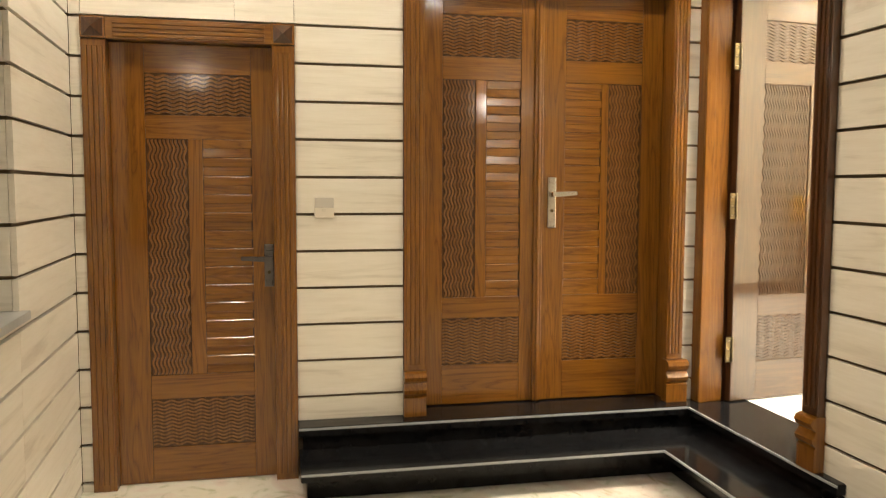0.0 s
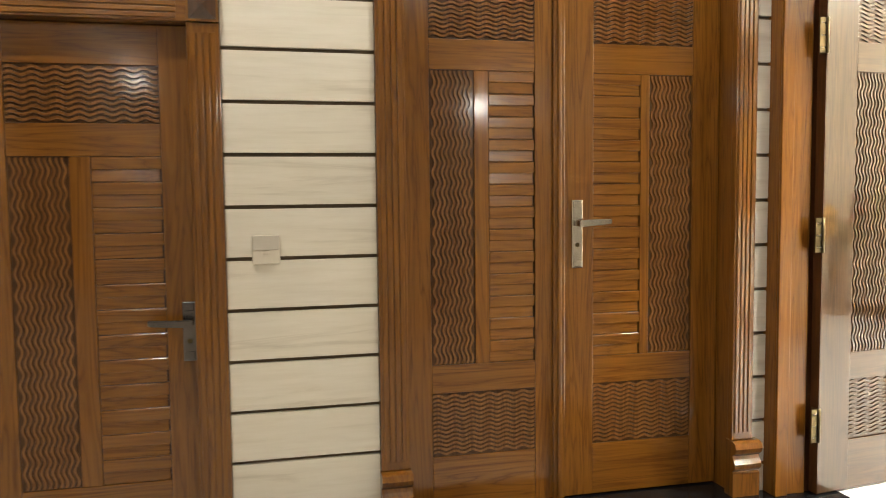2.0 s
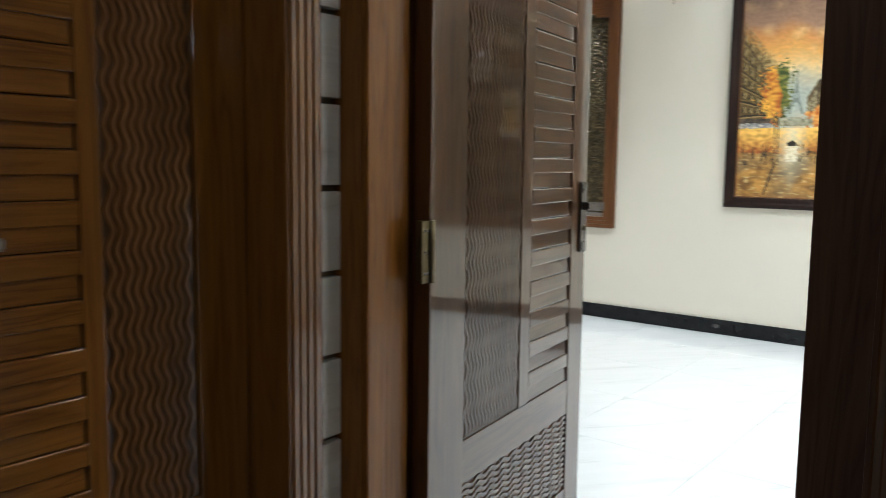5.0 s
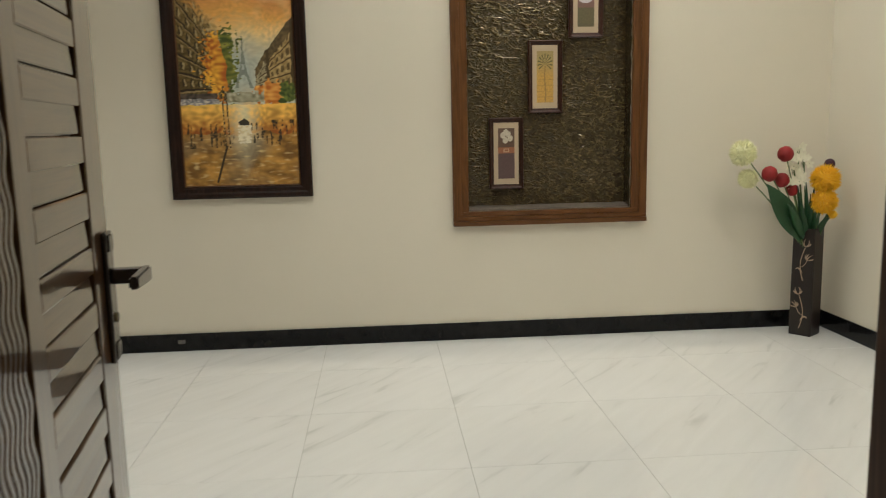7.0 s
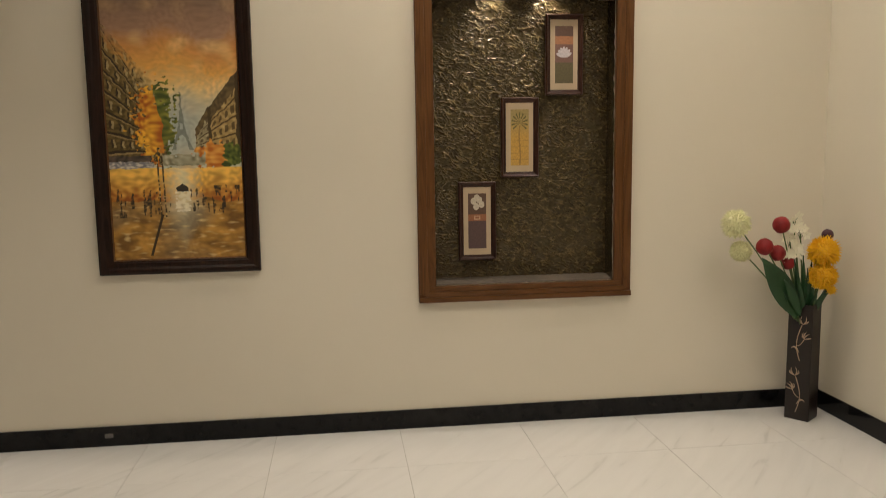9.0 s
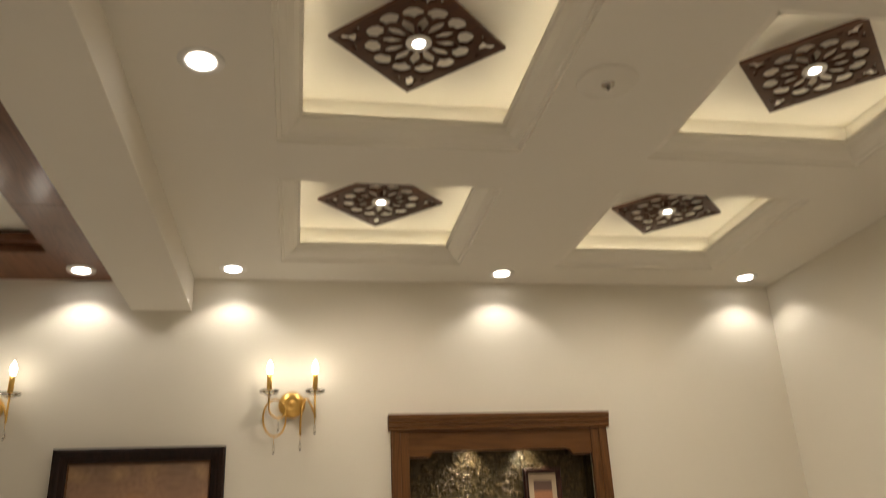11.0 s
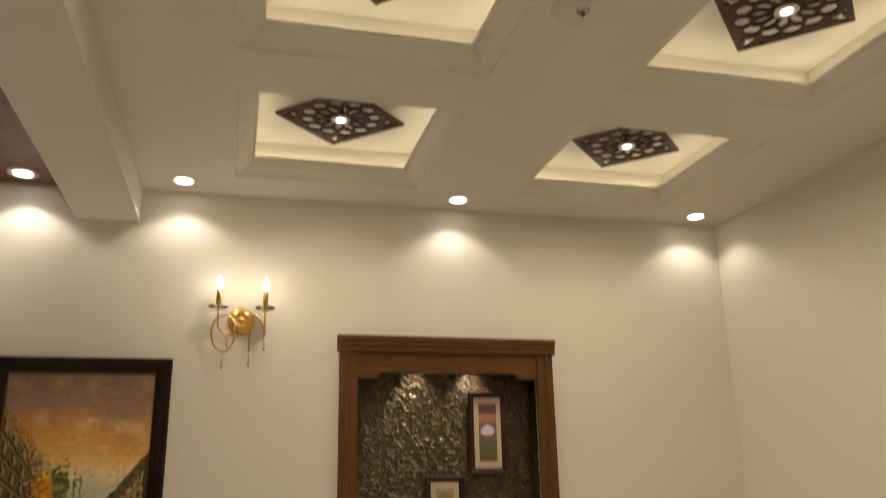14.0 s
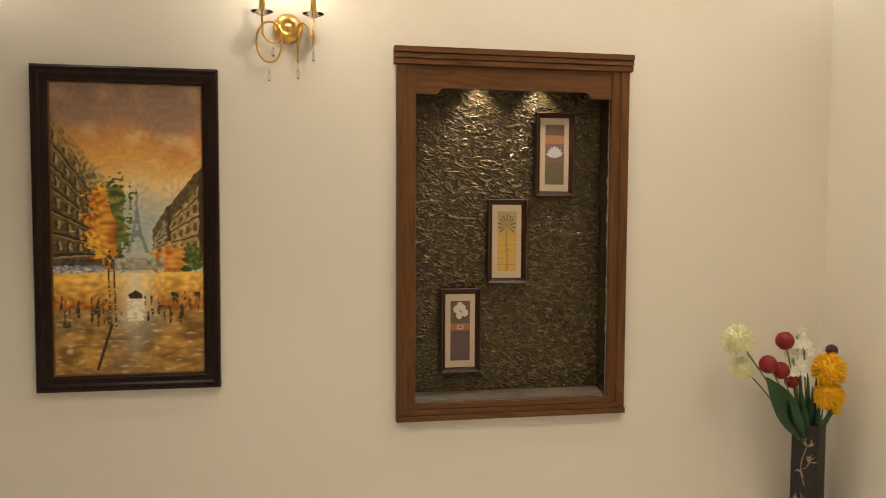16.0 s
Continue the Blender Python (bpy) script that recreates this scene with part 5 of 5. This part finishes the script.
for (x, y, z) in ((6.30, 0.865, 1.375), (6.28, 0.835, 1.33), (6.30, 0.885, 1.29), (6.28, 0.855, 1.23), (6.27, 0.90, 1.19)):
    t, c = flower_thing("small_blossom", x, y, z, "spray of small white blossoms")
    for k in range(6):
        o = c + Vector((random.uniform(-0.02, 0.02), random.uniform(-0.035, 0.035), random.uniform(-0.035, 0.03)))
        bm = bmesh.new()
        for q in range(5):
            an = math.tau * q / 5 + k
            d, e = Vector((-0.25, math.cos(an), math.sin(an))), Vector((0, -math.sin(an), math.cos(an)))
            bm.faces.new([bm.verts.new(p) for p in (o, o + d * 0.016 + e * 0.010, o + d * 0.029, o + d * 0.016 - e * 0.010)])
        part("blossom", bm, petal_white, t)
        part("sprig", tube(bmesh.new(), [c - Vector((0, 0, 0.05)), o.lerp(c, 0.4), o], 0.0012, 5), stem_green, t)


def blade(base, tip, width, droop, label):
    t = thing("artificial_leaf", pose(VX, VY, F + VH - 0.02), label, "leaf", "leaves in the vase")
    o = Vector((VX, VY, F + VH - 0.02))
    a, b = Vector(base) - o, Vector(tip) - Vector((0, 0.018, 0)) - o
    side = (b - a).cross(Vector((-1, 0, 0.1))).normalized()
    bm, prev = bmesh.new(), None
    for i in range(15):
        f = i / 14
        c = a.lerp(b, f) + Vector((0, 0, droop * math.sin(math.pi * f)))
        w = width * math.sin(math.pi * (0.06 + 0.93 * f) ** 0.9)
        row = [bm.verts.new(p) for p in (c - side * w, c + Vector((0.008, 0, 0)), c + side * w)]
        if prev:
            bm.faces.new((prev[0], prev[1], row[1], row[0]))
            bm.faces.new((prev[1], prev[2], row[2], row[1]))
        prev = row
    part("blade", bm, leaf_green, t, "", True)


blade((6.29, 0.80, 0.86), (6.20, 1.09, 1.20), 0.066, 0.01, "broad dark green artificial leaf")
blade((6.29, 0.79, 0.86), (6.22, 0.95, 1.08), 0.024, 0.01, "broad dark green artificial leaf")
for y, z in ((0.80, 1.13), (0.86, 1.12), (0.76, 1.05), (0.905, 1.06), (0.83, 1.20), (0.70, 1.00), (0.66, 1.06), (0.78, 1.18), (0.74, 1.00), (0.88, 1.18), (0.93, 1.00), (0.84, 1.04)):
    blade((6.31, VY + (y - VY) * 0.3, 0.86), (6.25, y, z), 0.016, 0.0, "narrow green artificial leaf")

# small socket in the skirting
so = thing("skirting_socket", pose(RX1 - 0.012, 4.47, 0.330), "small black cover plate in the skirting", "cover plate")
part("plate", boxes((-0.004, 0.0, -0.022, 0.022, -0.012, 0.012), bevel=0.001), gunmetal, so)


# ---- cladding boards, floor tiles ----
G0, PITCH, GAP = 0.384, 0.1712, 0.013
levels = [G0 + PITCH * k for k in range(-3, 16)]


def boards(parent, axis, face, lo, hi, z_from, z_to, material, thick=0.019, joints=()):
    """Rows of boards on a wall; axis: the way they run; face: (front, back) of the board."""
    ends = [lo, *[j for j in joints if lo < j < hi], hi]
    for k in range(len(levels) - 1):
        a, b = max(levels[k] + GAP / 2, z_from), min(levels[k + 1] - GAP / 2, z_to)
        if b - a < 0.02:
            continue
        for e0, e1 in zip(ends, ends[1:]):
            l0, l1 = e0 + 0.0006, e1 - 0.0006
            d = (l0, l1, *sorted(face), a, b) if axis == "x" else (*sorted(face), l0, l1, a, b)
            piece("board", mesh_of("board", boxes(d, bevel=0.0015), material), parent)


boards(wall_n, "x", (NORTH, NORTH + 0.0195), 0.101, 0.599, F + 0.001, PORCH_TOP, plank_x)
boards(wall_n, "x", (NORTH, NORTH + 0.0195), WEST + 0.001, -0.801, 0.001, PORCH_TOP, plank_x)
boards(wall_n, "x", (NORTH, NORTH + 0.0195), -0.80, 0.10, 2.096, PORCH_TOP, plank_x, joints=(-0.16,))
boards(wall_n, "x", (NORTH, NORTH + 0.0195), 0.60, 2.11, 2.532, PORCH_TOP, plank_x)
boards(wall_n, "x", (NORTH, NORTH + 0.0195), 2.047, 2.111, F + 0.001, PORCH_TOP, plank_x)
boards(wall_w, "y", (WEST - 0.0195, WEST), WIN_Y1, NORTH - 0.001, 0.001, PORCH_TOP, plank_y)
boards(wall_w, "y", (WEST - 0.0195, WEST), BACK, WIN_Y0 - 0.001, 0.001, PORCH_TOP, plank_y)
boards(wall_w, "y", (WEST - 0.0195, WEST), WIN_Y0, WIN_Y1 - 0.001, 0.001, SILL - 0.031, plank_y)
boards(wall_w, "y", (WEST - 0.0195, WEST), WIN_Y0, WIN_Y1 - 0.001, WIN_TOP, PORCH_TOP, plank_y)
boards(wall_w, "x", (WIN_Y1 + 0.0005, WIN_Y1 + 0.0195), -1.199, WEST - 0.02, SILL + 0.001, WIN_TOP, plank_x)
swing = Matrix.Translation((WEST, NORTH, 0)) @ pose(0, 0, 0, 0, 0, 2.6) @ Matrix.Translation((-WEST, -NORTH, 0))
wall_w.matrix_world = swing
sill.matrix_world = swing
boards(wall_e, "y", (EAST_FACE, EAST_FACE + 0.0195), BACK, 2.621, 0.001, PORCH_TOP, plank_y)
boards(wall_e, "y", (EAST_FACE, EAST_FACE + 0.0195), 2.622, 3.699, HEAD + 0.09, PORCH_TOP, plank_y)

TILE, TX0, TY0 = 0.66, 5.354, 3.616
floor = tagged(new("floor"), "glossy white marble tiled floor with faint grey veins", "", "", "structure")
xs = [RX0 - 0.012] + [TX0 + TILE * k for k in range(-4, 2) if RX0 + 0.02 < TX0 + TILE * k < RX1 - 0.02] + [RX1]
ys = [RY0] + [TY0 + TILE * k for k in range(-5, 7) if RY0 + 0.02 < TY0 + TILE * k < RY1 - 0.02] + [RY1]
cache = {}
for x0, x1 in zip(xs, xs[1:]):
    for y0, y1 in zip(ys, ys[1:]):
        key = (round(x1 - x0, 3), round(y1 - y0, 3))
        if key not in cache:
            cache[key] = mesh_of("tile", boxes((0.0008, key[0] - 0.0008, 0.0008, key[1] - 0.0008, -0.01, 0.0), bevel=0.0006), marble)
        piece("tile", cache[key], floor, pose(x0, y0, F))
